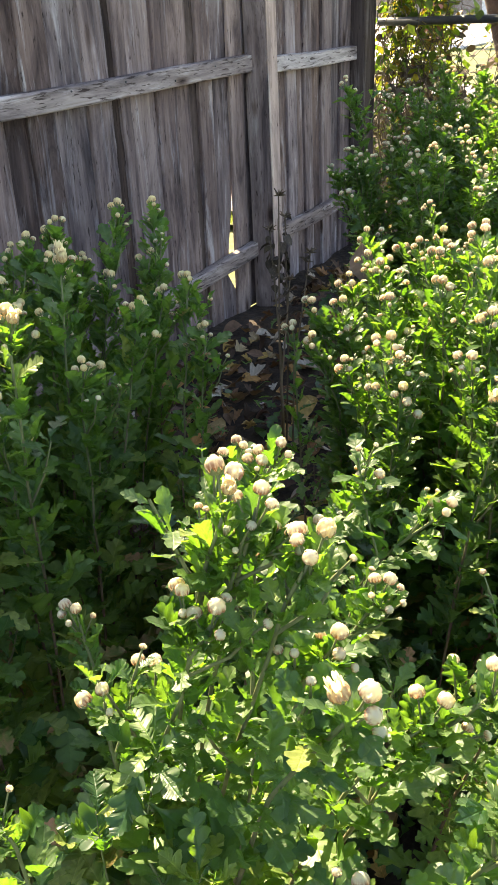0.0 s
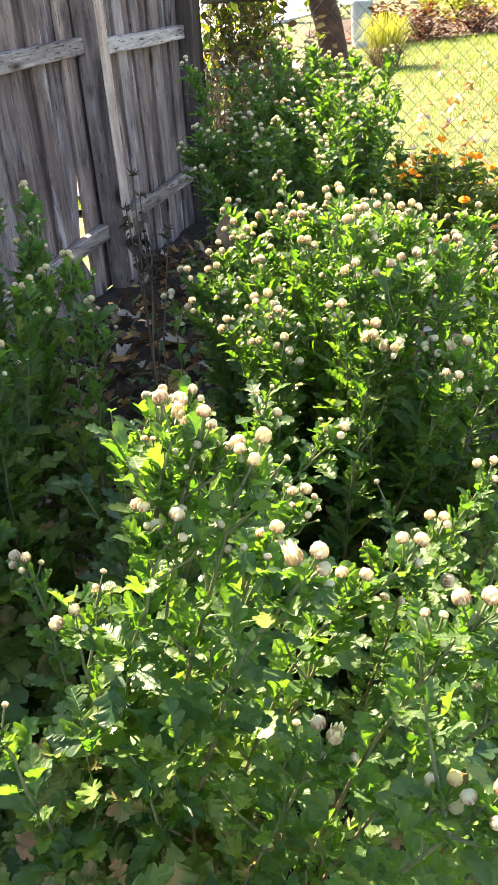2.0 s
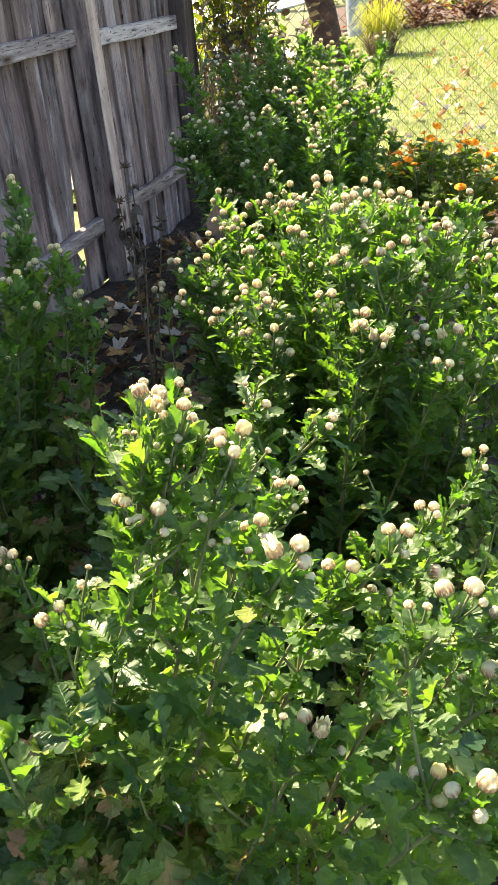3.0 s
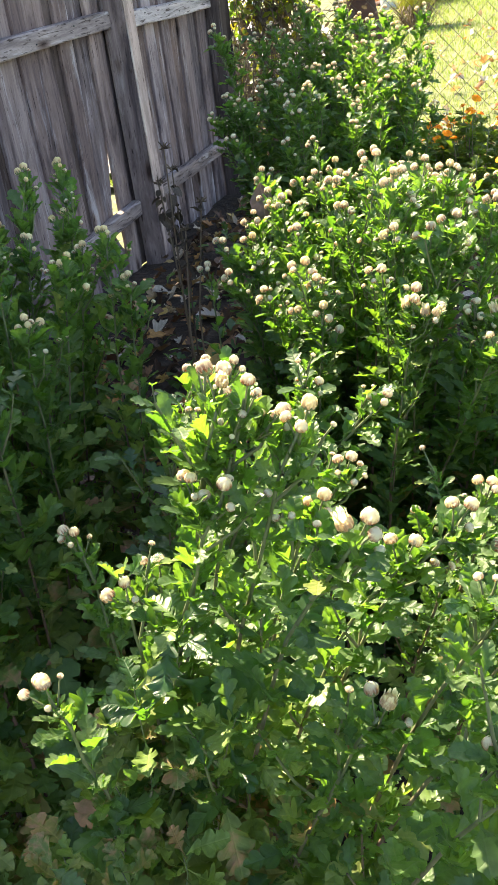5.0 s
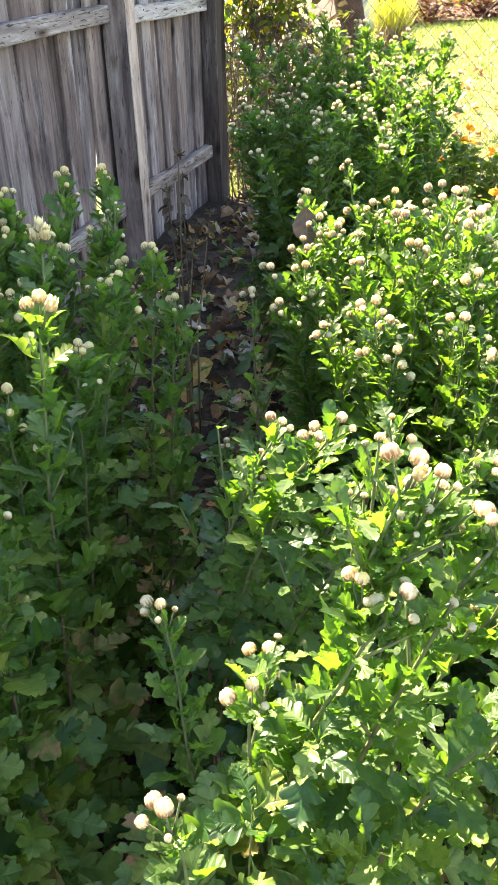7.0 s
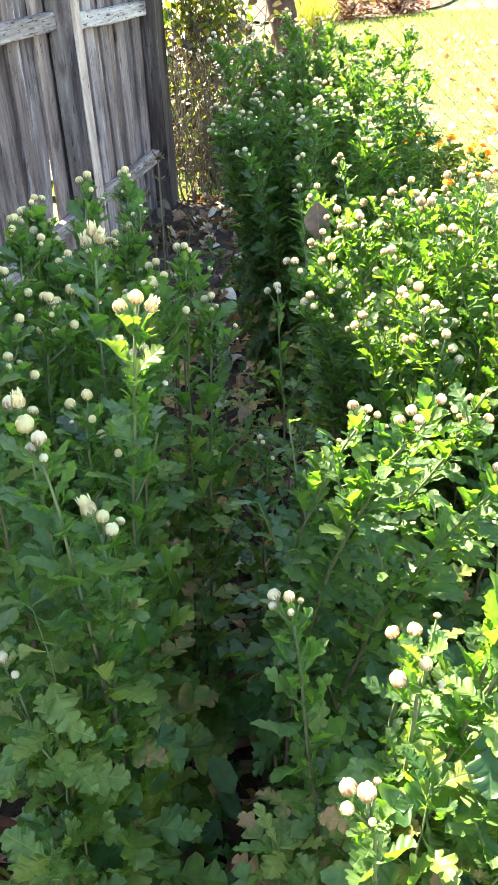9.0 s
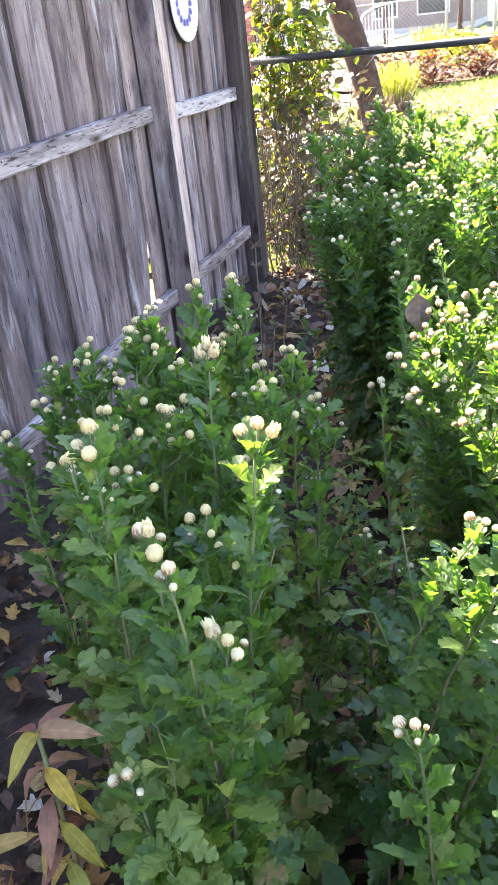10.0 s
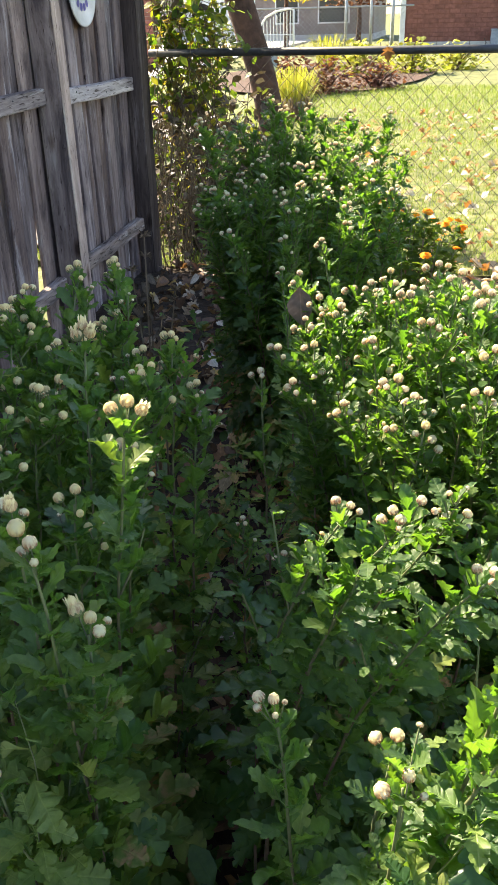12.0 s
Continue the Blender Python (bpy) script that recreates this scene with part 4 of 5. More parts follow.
# the bush in the corner
mum_bush("large dark green chrysanthemum bush by the wire fence", (-0.74, 2.42),
         [((-0.843, 1.92, 0.925), None, 1), ((-0.88, 2.67, 1.17), None, 1), ((-0.98, 2.20, 1.15), None, 1), ((-0.51, 2.67, 1.12), None, 1), ((-0.45, 2.45, 1.04), None, 1)]
         + fill(27, 14, -0.80, 2.66, 0.24, 0.20, 1.13, 0.06, 1, 0.04) + fill(7, 46, -0.74, 2.38, 0.32, 0.46, 1.05, 0.14, 1, 0.05) + fill(8, 14, -0.74, 2.35, 0.33, 0.42, 0.7, 0.15, 0), 13, 250, leaf=0.070, side=3, budsize=0.0125, leaves=66, corymb=1, buds="tight", pale=0.0, tufts=2, low=0.15, downy=0.25)
# the bush in the fence's shade
# its large pale shares put brightness into leaves that stand in shade
mum_bush("shaded chrysanthemum bush with yellow-cream buds beside the path", (-0.88, 0.82),
         [((-0.841, 1.121, 1.057), None, 1), ((-0.895, 1.095, 1.055), None, 1), ((-0.93, 0.986, 1.05), None, 1), ((-0.632, 0.58, 1.068), (-0.74, 0.66), 4, (-0.665, 0.60, 0.86, 0.78)), ((-0.698, 0.456, 1.02), (-0.74, 0.54), 4),
          ((-0.669, 0.429, 1.003), (-0.70, 0.52), 3), ((-0.635, 0.449, 0.912), (-0.68, 0.52), 4), ((-0.717, 0.622, 0.94), (-0.76, 0.70), 1), ((-0.78, 0.524, 1.083), (-0.80, 0.60), 4), ((-0.773, 0.818, 1.054), None, 4),
          ((-0.927, 0.921, 1.04), None, 1), ((-0.782, 1.048, 0.94), None, 1), ((-0.702, 0.754, 0.94), None, 1), ((-0.744, 0.412, 0.758), (-0.74, 0.48), 3), ((-0.83, 0.56, 1.03), (-0.82, 0.64), 1), ((-0.86, 0.70, 1.02), None, 1),
          ((-0.70, 0.40, 0.70), (-0.72, 0.47), 0), ((-0.69, 0.43, 0.66), (-0.73, 0.50), 0), ((-0.76, 0.41, 0.62), (-0.77, 0.48), 0), ((-0.71, 0.36, 0.55), (-0.74, 0.43), 0), ((-0.75, 0.36, 0.48), (-0.75, 0.43), 0), ((-0.72, 0.44, 0.84), (-0.73, 0.50), 0), ((-0.69, 0.52, 0.80), (-0.74, 0.58), 0)]
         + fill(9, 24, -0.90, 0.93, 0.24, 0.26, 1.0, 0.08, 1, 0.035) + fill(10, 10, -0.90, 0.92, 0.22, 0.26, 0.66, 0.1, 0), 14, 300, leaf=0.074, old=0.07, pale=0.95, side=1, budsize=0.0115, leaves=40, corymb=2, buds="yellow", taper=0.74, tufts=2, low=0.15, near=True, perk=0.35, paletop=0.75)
# the greyer bush at the outer edge
mum_bush("grey-green chrysanthemum bush with small white buds", (-0.12, 0.84),
         [((-0.038, 0.70, 0.875), (-0.22, 0.80), 1, (-0.10, 0.73, 0.68, 0.7)), ((-0.08, 0.63, 0.84), (-0.24, 0.74), 1, (-0.14, 0.66, 0.64, 0.7)), ((0.03, 0.62, 0.86), (-0.18, 0.76), 1, (-0.05, 0.67, 0.66, 0.7)),
          ((0.05, 0.80, 0.89), (-0.15, 0.86), 1, (-0.03, 0.82, 0.70, 0.7)), ((0.10, 0.95, 0.87), (-0.10, 0.96), 1), ((0.0, 0.52, 0.82), (-0.18, 0.66), 1, (-0.07, 0.57, 0.62, 0.7)), ((0.08, 0.48, 0.80), (-0.12, 0.6), 1)]
         + fill(19, 9, 0.06, 0.86, 0.15, 0.26, 0.80, 0.14, 1, 0.04) + fill(21, 12, 0.12, 1.16, 0.16, 0.24, 0.87, 0.10, 1, 0.04) + fill(22, 6, 0.12, 1.15, 0.16, 0.24, 0.5, 0.1, 0) + fill(20, 5, 0.02, 0.8, 0.18, 0.26, 0.5, 0.1, 0), 19, 120, leaf=0.052, side=3, budsize=0.0105, leaves=50, tufts=2, low=0.2)
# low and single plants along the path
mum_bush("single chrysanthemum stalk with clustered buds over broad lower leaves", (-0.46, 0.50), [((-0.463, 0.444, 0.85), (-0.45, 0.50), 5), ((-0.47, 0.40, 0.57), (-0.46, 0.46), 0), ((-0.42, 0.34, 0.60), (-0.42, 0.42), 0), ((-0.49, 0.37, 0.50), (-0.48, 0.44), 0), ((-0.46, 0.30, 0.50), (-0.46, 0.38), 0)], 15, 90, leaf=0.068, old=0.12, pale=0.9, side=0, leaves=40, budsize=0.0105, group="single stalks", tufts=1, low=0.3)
mum_bush("slender shaded chrysanthemum stalk with two buds", (-0.60, 1.2), [((-0.623, 1.187, 0.858), (-0.60, 1.22), 3), ((-0.56, 1.2, 0.72), (-0.58, 1.22), 0)], 16, 40, leaf=0.05, side=2, leaves=34, group="single stalks")
mum_bush("sprawling chrysanthemum with grey stems beside the path", (-0.50, 0.80), fill(17, 12, -0.40, 0.80, 0.15, 0.20, 0.60, 0.14, 0)
         + [((-0.427, 0.682, 0.918), (-0.56, 0.80), 3, (-0.50, 0.71, 0.74, 0.72)), ((-0.353, 0.63, 0.962), (-0.55, 0.78), 3, (-0.45, 0.68, 0.74, 0.7)), ((-0.372, 0.625, 0.94), (-0.54, 0.76), 3, (-0.46, 0.66, 0.72, 0.7)),
            ((-0.206, 0.70, 0.898), (-0.48, 0.80), 1, (-0.33, 0.74, 0.70, 0.68)), ((-0.30, 0.75, 0.88), (-0.52, 0.84), 1, (-0.41, 0.79, 0.68, 0.7)), ((-0.28, 0.58, 0.92), (-0.50, 0.72), 2, (-0.39, 0.63, 0.70, 0.7)),
            ((-0.558, 1.035, 0.598), (-0.56, 0.95), 1), ((-0.637, 1.08, 0.63), (-0.60, 0.98), 1), ((-0.52, 0.98, 0.60), (-0.54, 0.9), 1)], 17, 90, leaf=0.07, old=0.03, side=3, budsize=0.0108, leaves=42, pale=0.2, tufts=1, low=0.2)
mum_bush("low seedling with pink-brown fading leaves on the path", (-0.84, 1.82), [((-0.83, 1.80, 0.33), (-0.84, 1.83), 0), ((-0.77, 1.74, 0.28), (-0.80, 1.80), 0), ((-0.92, 1.84, 0.30), (-0.88, 1.84), 0), ((-0.84, 1.90, 0.36), (-0.84, 1.87), 0)], 23, 40, leaf=0.065, old=0.2, side=0, leaves=20, group="single stalks", bare=1.0)
mum_bush("low dark chrysanthemum shoots under the tall bush", (-0.54, 1.7), fill(18, 12, -0.52, 1.72, 0.16, 0.25, 0.62, 0.2, 0) + [((-0.62, 1.48, 0.72), None, 1), ((-0.676, 1.705, 0.892), None, 1), ((-0.597, 1.784, 0.94), None, 1)], 18, 60, leaf=0.062, side=2, budsize=0.0115)

# ---- wilted plants ----
wilt = tagged(empty("wilted_plant", -0.94, 0.50), "wilted stalks with drooping pink-brown and yellow leaves", "wilted plant")
wr = random.Random(31)
WILT_MESH = [leaf_mesh("leaf", s, [WILTED]) for s in LANCE]
for fx, fy, tall in ((0.0, 0.0, 0.72), (-0.07, -0.09, 0.60), (0.03, -0.10, 0.46)):
    bm = bmesh.new()
    foot, tip = Vector((fx, fy, -0.02)), Vector((fx + 0.03, fy - 0.01, tall))
    tube(bm, [foot, foot.lerp(tip, 0.5) + Vector((0.01, 0.008, 0)), tip], [0.005, 0.004, 0.0028], 6)
    st = part("stem", bm, STEM, wilt, smooth=True)
    z, turn = 0.12, 0.0
    while z < tall:
        for q in range(4):
            turn += 1.57 + wr.uniform(-0.25, 0.25)
            up = 0.5 if z > tall - 0.05 else -0.15
            link_mesh("leaf", WILT_MESH[wr.randrange(4)], st, frame_of(foot.lerp(tip, (z + 0.02) / (tall + 0.02)), Vector((math.cos(turn), math.sin(turn), up + wr.uniform(-0.4, 0.3))), Vector((0, 0, 1)), wr.uniform(0.045, 0.075), wr.uniform(-0.4, 0.4)))
        turn += 0.7
        z += wr.uniform(0.035, 0.055)

dead = tagged(empty("dead_flower", -1.14, 2.10), "dead brown flower stalk with a dry seed head", "dead flower")
dr = random.Random(32)
for k, (tx, ty, tz) in enumerate(((0.02, -0.03, 0.885), (-0.05, 0.04, 0.77), (0.07, 0.06, 0.71), (-0.02, 0.08, 0.80), (0.06, -0.05, 0.66))):
    bm = bmesh.new()
    tip = Vector((tx, ty, tz))
    tube(bm, [Vector((tx * 0.3, ty * 0.3, -0.02)), Vector((tx * 0.3, ty * 0.7, tz * 0.5)), tip], [0.0035, 0.003, 0.002], 5)
    st = part("stem", bm, DEAD, dead, smooth=True)
    bm = bmesh.new()
    for q in range(22):
        a, e = dr.uniform(0, 6.28), dr.uniform(-0.1, 1.0)
        d = Vector((math.cos(a) * math.cos(e), math.sin(a) * math.cos(e), math.sin(e)))
        tube(bm, [tip, tip + d * dr.uniform(0.012, 0.024)], [0.003, 0.0012], 4)
    part("seed_head", bm, DEAD, st, "dry seed head")
    me = leaf_mesh("leaf", CRISP[k % 4], [DEAD])
    for q in range(13 if k else 5):
        b = dr.uniform(0, 6.28)
        f = dr.uniform(0.74, 1.0) if k else dr.uniform(0.6, 0.85)
        link_mesh("leaf", me, st, frame_of(Vector((tx * f, ty * f, tz * f)), Vector((math.cos(b), math.sin(b), dr.uniform(-1.8, 0.5))), Vector((0, 0, 1)), dr.uniform(0.022, 0.042), dr.uniform(-1.2, 1.2)))

# ---- marigolds ----
mari = tagged(empty("marigold_clump", -0.52, 4.28), "clump of orange marigolds by the wire fence", "marigolds")
mr = random.Random(33)


def marigold_head(seed):
    r = random.Random(seed)
    bm = bmesh.new()
    for ring, n, rad, lift in ((0, 13, 1.0, 0.15), (1, 11, 0.8, 0.35), (2, 9, 0.55, 0.5), (3, 6, 0.3, 0.6)):
        for k in range(n):
            a = 2 * math.pi * (k + 0.5 * ring) / n + r.uniform(-0.1, 0.1)
            u, w = Vector((math.cos(a), math.sin(a), 0)), Vector((-math.sin(a), math.cos(a), 0))
            p = [u * 0.08 + Vector((0, 0, 0.1)), u * rad * 0.6 + w * 0.2 + Vector((0, 0, lift)), u * rad + w * 0.16 + Vector((0, 0, lift * 0.8)), u * rad - w * 0.16 + Vector((0, 0, lift * 0.8)), u * rad * 0.6 - w * 0.2 + Vector((0, 0, lift))]
            bm.faces.new([bm.verts.new(v) for v in p])
    me = bpy.data.meshes.new("flower")
    bm.to_mesh(me)
    bm.free()
    me.materials.append(MARIGOLD)
    return me


HEADS = [marigold_head(s) for s in (1, 2, 3)]
heap = Heap()
for k in range(48):
    a, d = mr.uniform(0, 6.28), math.sqrt(mr.random())
    foot = Vector((0.20 * d * math.cos(a), 0.26 * d * math.sin(a), -0.02))
    tip = Vector((0.32 * d * math.cos(a) + mr.uniform(-0.04, 0.04), 0.40 * d * math.sin(a) + mr.uniform(-0.04, 0.04), 0.53 - 0.16 * d * d + mr.uniform(-0.08, 0.05)))
    bm = bmesh.new()
    tube(bm, [foot, foot.lerp(tip, 0.5) + Vector((0, 0, 0.04)), tip], [0.004, 0.003, 0.002], 5)
    st = part("stem", bm, STEM, mari, smooth=True)
    if k % 6 != 5:
        link_mesh("flower", HEADS[k % 3], st, bud_pose(tip, Vector((mr.uniform(-0.5, 0.5), mr.uniform(-0.6, 0.3), 1)), mr.uniform(0.016, 0.031)), "orange flower head")
    for q in range(36):
        b = mr.uniform(0, 6.28)
        heap.add(TOP_LITE[q % 5], frame_of(foot.lerp(tip, mr.uniform(0.2, 0.95)), Vector((math.cos(b), math.sin(b), mr.uniform(-0.2, 0.8))), Vector((0, 0, 1)), mr.uniform(0.04, 0.075), mr.uniform(-0.6, 0.6)))
link_mesh("foliage", heap.mesh("foliage", [MARI_LEAF]), mari, None, "fine dark green leaves")["kind"] = "stuff"

# ---- fallen leaves and ground plants ----
gr = random.Random(41)
litter = tagged(empty("leaf_litter", -1.0, 2.6), "fallen brown, tan and orange leaves on the soil path", "fallen leaves")
LITTER_MESH = [leaf_mesh("fallen_leaf", s, [DRY_LEAF]) for s in CRISP]
LO = Vector((-1.0, 2.6, 0))
for k in range(290):
    px, py = gr.choice(((gr.gauss(-1.05, 0.28), gr.uniform(1.2, 4.6)), (gr.gauss(-0.72, 0.2), gr.uniform(0.3, 2.0)), (gr.gauss(-1.3, 0.3), gr.uniform(2.2, 4.7))))
    px = max(-1.93, px)
    a = gr.uniform(0, 6.28)
    d = Vector((math.cos(a), math.sin(a), gr.uniform(-0.25, 0.45)))
    link_mesh("fallen_leaf", LITTER_MESH[gr.randrange(7)], litter, frame_of(Vector((px, py, gr.uniform(0.015, 0.05))) - LO, d, Vector((gr.uniform(-0.6, 0.6), gr.uniform(-0.6, 0.6), 1)), gr.uniform(0.055, 0.115), gr.uniform(-0.5, 0.5)))
heap = Heap()
for k in range(2600):
    px, py = (gr.uniform(-1.95, -0.2), gr.uniform(-0.3, 4.9)) if k % 4 else (gr.uniform(-1.95, 0.95), gr.uniform(-1.5, 4.9))
    a = gr.uniform(0, 6.28)
    d = Vector((math.cos(a), math.sin(a), gr.uniform(-0.2, 0.3)))
    heap.add(CRISP[gr.randrange(7)], frame_of(Vector((px, py, gr.uniform(0.01, 0.06))), d, Vector((gr.uniform(-0.6, 0.6), gr.uniform(-0.6, 0.6), 1)), gr.uniform(0.04, 0.09)))
tagged(link_mesh("leaf_mould", heap.mesh("leaf_mould", [DRY_LEAF])), "mixed dry leaves lying over the garden soil", "fallen leaves", kind="stuff")
heap = Heap()
for k in range(1150):
    px, py = gr.choice(((gr.gauss(-0.95, 0.3), gr.uniform(1.1, 3.2)), (gr.uniform(-0.58, -0.3), gr.uniform(0.2, 1.9)), (gr.gauss(-0.62, 0.1), gr.uniform(0.5, 1.6))))
    z = gr.uniform(0.03, 0.34) * gr.random()
    a = gr.uniform(0, 6.28)
    heap.add(BIG_LITE[gr.randrange(6)] if k % 3 else OVALS_LITE[k % 4], frame_of(Vector((max(px, -1.9), py, z)), Vector((math.cos(a), math.sin(a), gr.uniform(-0.3, 0.7))), Vector((0, 0, 1)), gr.uniform(0.035, 0.085), gr.uniform(-0.5, 0.5)))
tagged(link_mesh("ground_cover", heap.mesh("ground_cover", [LEAF])), "low dark green seedlings on the shaded path", "ground plants", kind="stuff")

# a brown leaf caught on a bud
caught = tagged(link_mesh("caught_leaf", leaf_mesh("caught_leaf", OVALS[1], [BROWN_LEAF]), None, frame_of(Vector((-0.590, 1.395, 0.964)), Vector((0.05, -0.1, -1)), Vector((-0.1, -1, 0.35)), 0.078)), "dry brown leaf caught among the buds", "dry leaf")

# ---- wire fence ----
wire = tagged(empty("chain_link_fence", 0.0, 4.98), "chain-link fence with a dark pipe top rail", "wire fence")
bm = bmesh.new()
tube(bm, [(-2.02, 0, 1.225), (0, 0, 1.222), (4.5, 0, 1.22)], [0.021] * 3, 12)
part("top_rail", bm, DARK_PIPE, wire, "dark pipe rail", smooth=True)
for px in (1.3, 4.2):
    bm = bmesh.new()
    tube(bm, [(px, 0.03, -0.2), (px, 0.03, 1.24), (px, 0.03, 1.262)], [0.026, 0.026, 0.012], 12)
    part("post", bm, GALV, wire, "galvanised post", smooth=True)
bm = bmesh.new()
pitch, h = 0.098, 1.19
k = -2.0 - h
while k < 4.3 + h:
    for s in (1, -1):
        pts = []
        for j in range(13):
            z = 0.02 + h * j / 12
            x = k + (z if s > 0 else h - z)
            if -2.0 < x < 4.3:
                pts.append((x, 0.003 * s, z))
        if len(pts) > 1:
            tube(bm, [pts[0], pts[-1]], [0.0013, 0.0013], 4, False)
    k += pitch
part("wire_mesh", bm, RUST_WIRE, wire, "dull diamond wire mesh")["kind"] = "stuff"
bm = bmesh.new()
er = random.Random(57)
k = -2.0
while k < 4.2:
    a = Vector((k, 0.024, 1.19))
    b = Vector((k + er.uniform(-0.03, 0.03), 0.026, 1.262 + er.uniform(-0.012, 0.02)))
    tube(bm, [a, a.lerp(b, 0.6) + Vector((er.uniform(-0.008, 0.008), 0, 0)), b], [0.0014, 0.0014, 0.0012], 4)
    tube(bm, [b, b + Vector((er.choice((-1, 1)) * er.uniform(0.015, 0.035), 0, er.uniform(-0.03, 0.01)))], [0.0013, 0.001], 4)
    k += 0.098
part("wire_ends", bm, RUST_WIRE, wire, "twisted wire ends above the rail")["kind"] = "stuff"
tagged(link_mesh("fallen_leaf", leaf_mesh("fallen_leaf", MAPLES[0], [LAWN_LEAF]), None, frame_of(Vector((-0.669, 4.952, 1.248)), Vector((0.1, -0.12, -1)), Vector((0.1, -1, 0.1)), 0.085)), "tan dry leaf stuck on the pipe rail", "dry leaf")

# ---- vine at the corner ----
vine = tagged(empty("climbing_vine", -1.75, 5.0), "tangled vine with yellowing leaves climbing the corner post", "vine")
vr = random.Random(51)
heap = Heap()
for k in range(60):
    bm = bmesh.new()
    x = vr.uniform(-0.26, 0.08)
    pts, p = [], Vector((x, vr.uniform(-0.12, 0.4), -0.02))
    top = vr.uniform(1.2, 2.1)
    while p.z < top:
        pts.append(p.copy())
        p += Vector((vr.uniform(-0.05, 0.05) - 0.05 * (p.x > 0.1) + 0.04 * (p.x < -0.28), vr.uniform(-0.035, 0.035) - 0.04 * (p.y - 0.15), vr.uniform(0.06, 0.12)))
    if k % 4 == 0:
        for q in range(5):
            pts.append(p.copy())
            p += Vector((vr.uniform(0.02, 0.09), vr.uniform(-0.05, 0.02), vr.uniform(-0.05, 0.04)))
    tube(bm, pts, [0.004 - 0.0025 * i / len(pts) for i in range(len(pts))], 5)
    part("stem", bm, VINE, vine, smooth=True)
    for q in pts:
        for e in range(2):
            if q.z < 0.9 and vr.random() < 0.6:
                continue
            a = vr.uniform(0, 6.28)
            s = vr.uniform(0.04, 0.085) if q.z > 0.8 else vr.uniform(0.02, 0.05)
            heap.add(OVALS[vr.randrange(4)], frame_of(q + Vector((vr.uniform(-0.05, 0.05), vr.uniform(-0.05, 0.05), 0)), Vector((math.cos(a), math.sin(a), vr.uniform(-1.2, 0.2))), Vector((0, 0, 1)), s, vr.uniform(-0.8, 0.8)), 0 if vr.random() < (0.9 if q.z > 1.0 else 0.5) else 1)
link_mesh("foliage", heap.mesh("foliage", [VINE_LEAF, DEAD]), vine, None, "green and yellow vine leaves")["kind"] = "stuff"

# ---- dry brush behind the corner ----
brush = tagged(empty("dry_brush", -2.0, 5.6), "dark tangle of dry twigs and dead leaves behind the vine", "dry brush")
qr = random.Random(55)
heap = Heap()
for k in range(40):
    bm = bmesh.new()
    p = Vector((qr.uniform(-0.45, 0.38), qr.uniform(-0.4, 0.6), 0.0))
    tip = p + Vector((qr.uniform(-0.2, 0.2), qr.uniform(-0.2, 0.2), qr.uniform(0.5, 1.3)))
    tube(bm, [p, p.lerp(tip, 0.5) + Vector((qr.uniform(-0.06, 0.06), qr.uniform(-0.06, 0.06), 0)), tip], [0.005, 0.004, 0.002], 5)
    part("twig", bm, VINE, brush)
    for q in range(80):
        a = qr.uniform(0, 6.28)
        heap.add(OVALS_LITE[q % 4], frame_of(p.lerp(tip, qr.random()) + Vector((qr.gauss(0, 0.05), qr.gauss(0, 0.05), 0)), Vector((math.cos(a), math.sin(a), qr.uniform(-1.0, 0.5))), Vector((0, 0, 1)), qr.uniform(0.04, 0.09), qr.uniform(-0.9, 0.9)), 0 if q % 3 else 1)
link_mesh("foliage", heap.mesh("foliage", [DEAD, CROWN]), brush, None, "dead brown and dark green leaves")["kind"] = "stuff"

# ---- leaning tree ----
tree = tagged(empty("leaning_tree", -1.50, 6.5), "leaning brown tree trunk behind the wire fence", "tree")
bm = bmesh.new()
axis = [(0.02, 0, -0.2), (0.0, 0, 0.1), (-0.06, 0, 0.5), (-0.16, 0, 1.0), (-0.32, 0, 1.5), (-0.55, 0.05, 2.1), (-0.75, 0.1, 2.9), (-0.85, 0.2, 3.8), (-0.9, 0.3, 5.0)]
tube(bm, [Vector(p) for p in axis], [0.145, 0.115, 0.10, 0.096, 0.094, 0.09, 0.085, 0.07, 0.05], 18)
for v in bm.verts:
    v.co += Vector((noise.noise(v.co * 6), noise.noise(v.co * 6 + Vector((9, 0, 0))), 0)) * 0.02
part("trunk", bm, BARK, tree, smooth=True)
tr = random.Random(61)
heap = Heap()
for k in range(20):
    aim = Vector((-2.0 + 0.5 * (k % 5) + tr.uniform(-0.2, 0.2), -0.9 + 0.7 * (k // 5) + tr.uniform(-0.2, 0.2), tr.uniform(4.6, 6.2)))
    p = Vector((-0.80, 0.15 + 0.03 * k / 5, tr.uniform(2.9, 4.7)))
    bm = bmesh.new()
    tube(bm, [p, p.lerp(aim, 0.5) + Vector((0, 0, 0.1)), aim], [0.045, 0.03, 0.012], 7)
    limb = part("limb", bm, BARK, tree, smooth=True)
    for q in range(210):
        c = aim + Vector((tr.gauss(0, 0.16), tr.gauss(0, 0.36), tr.gauss(0, 0.22)))
        a = tr.uniform(0, 6.28)
        heap.add(OVALS_LITE[q % 4], frame_of(c, Vector((math.cos(a), math.sin(a), tr.uniform(-1, 0.4))), Vector((0, 0, 1)), tr.uniform(0.09, 0.15), tr.uniform(-0.8, 0.8)))
link_mesh("crown", heap.mesh("crown", [CROWN]), tree, None, "loose green crown")["kind"] = "stuff"

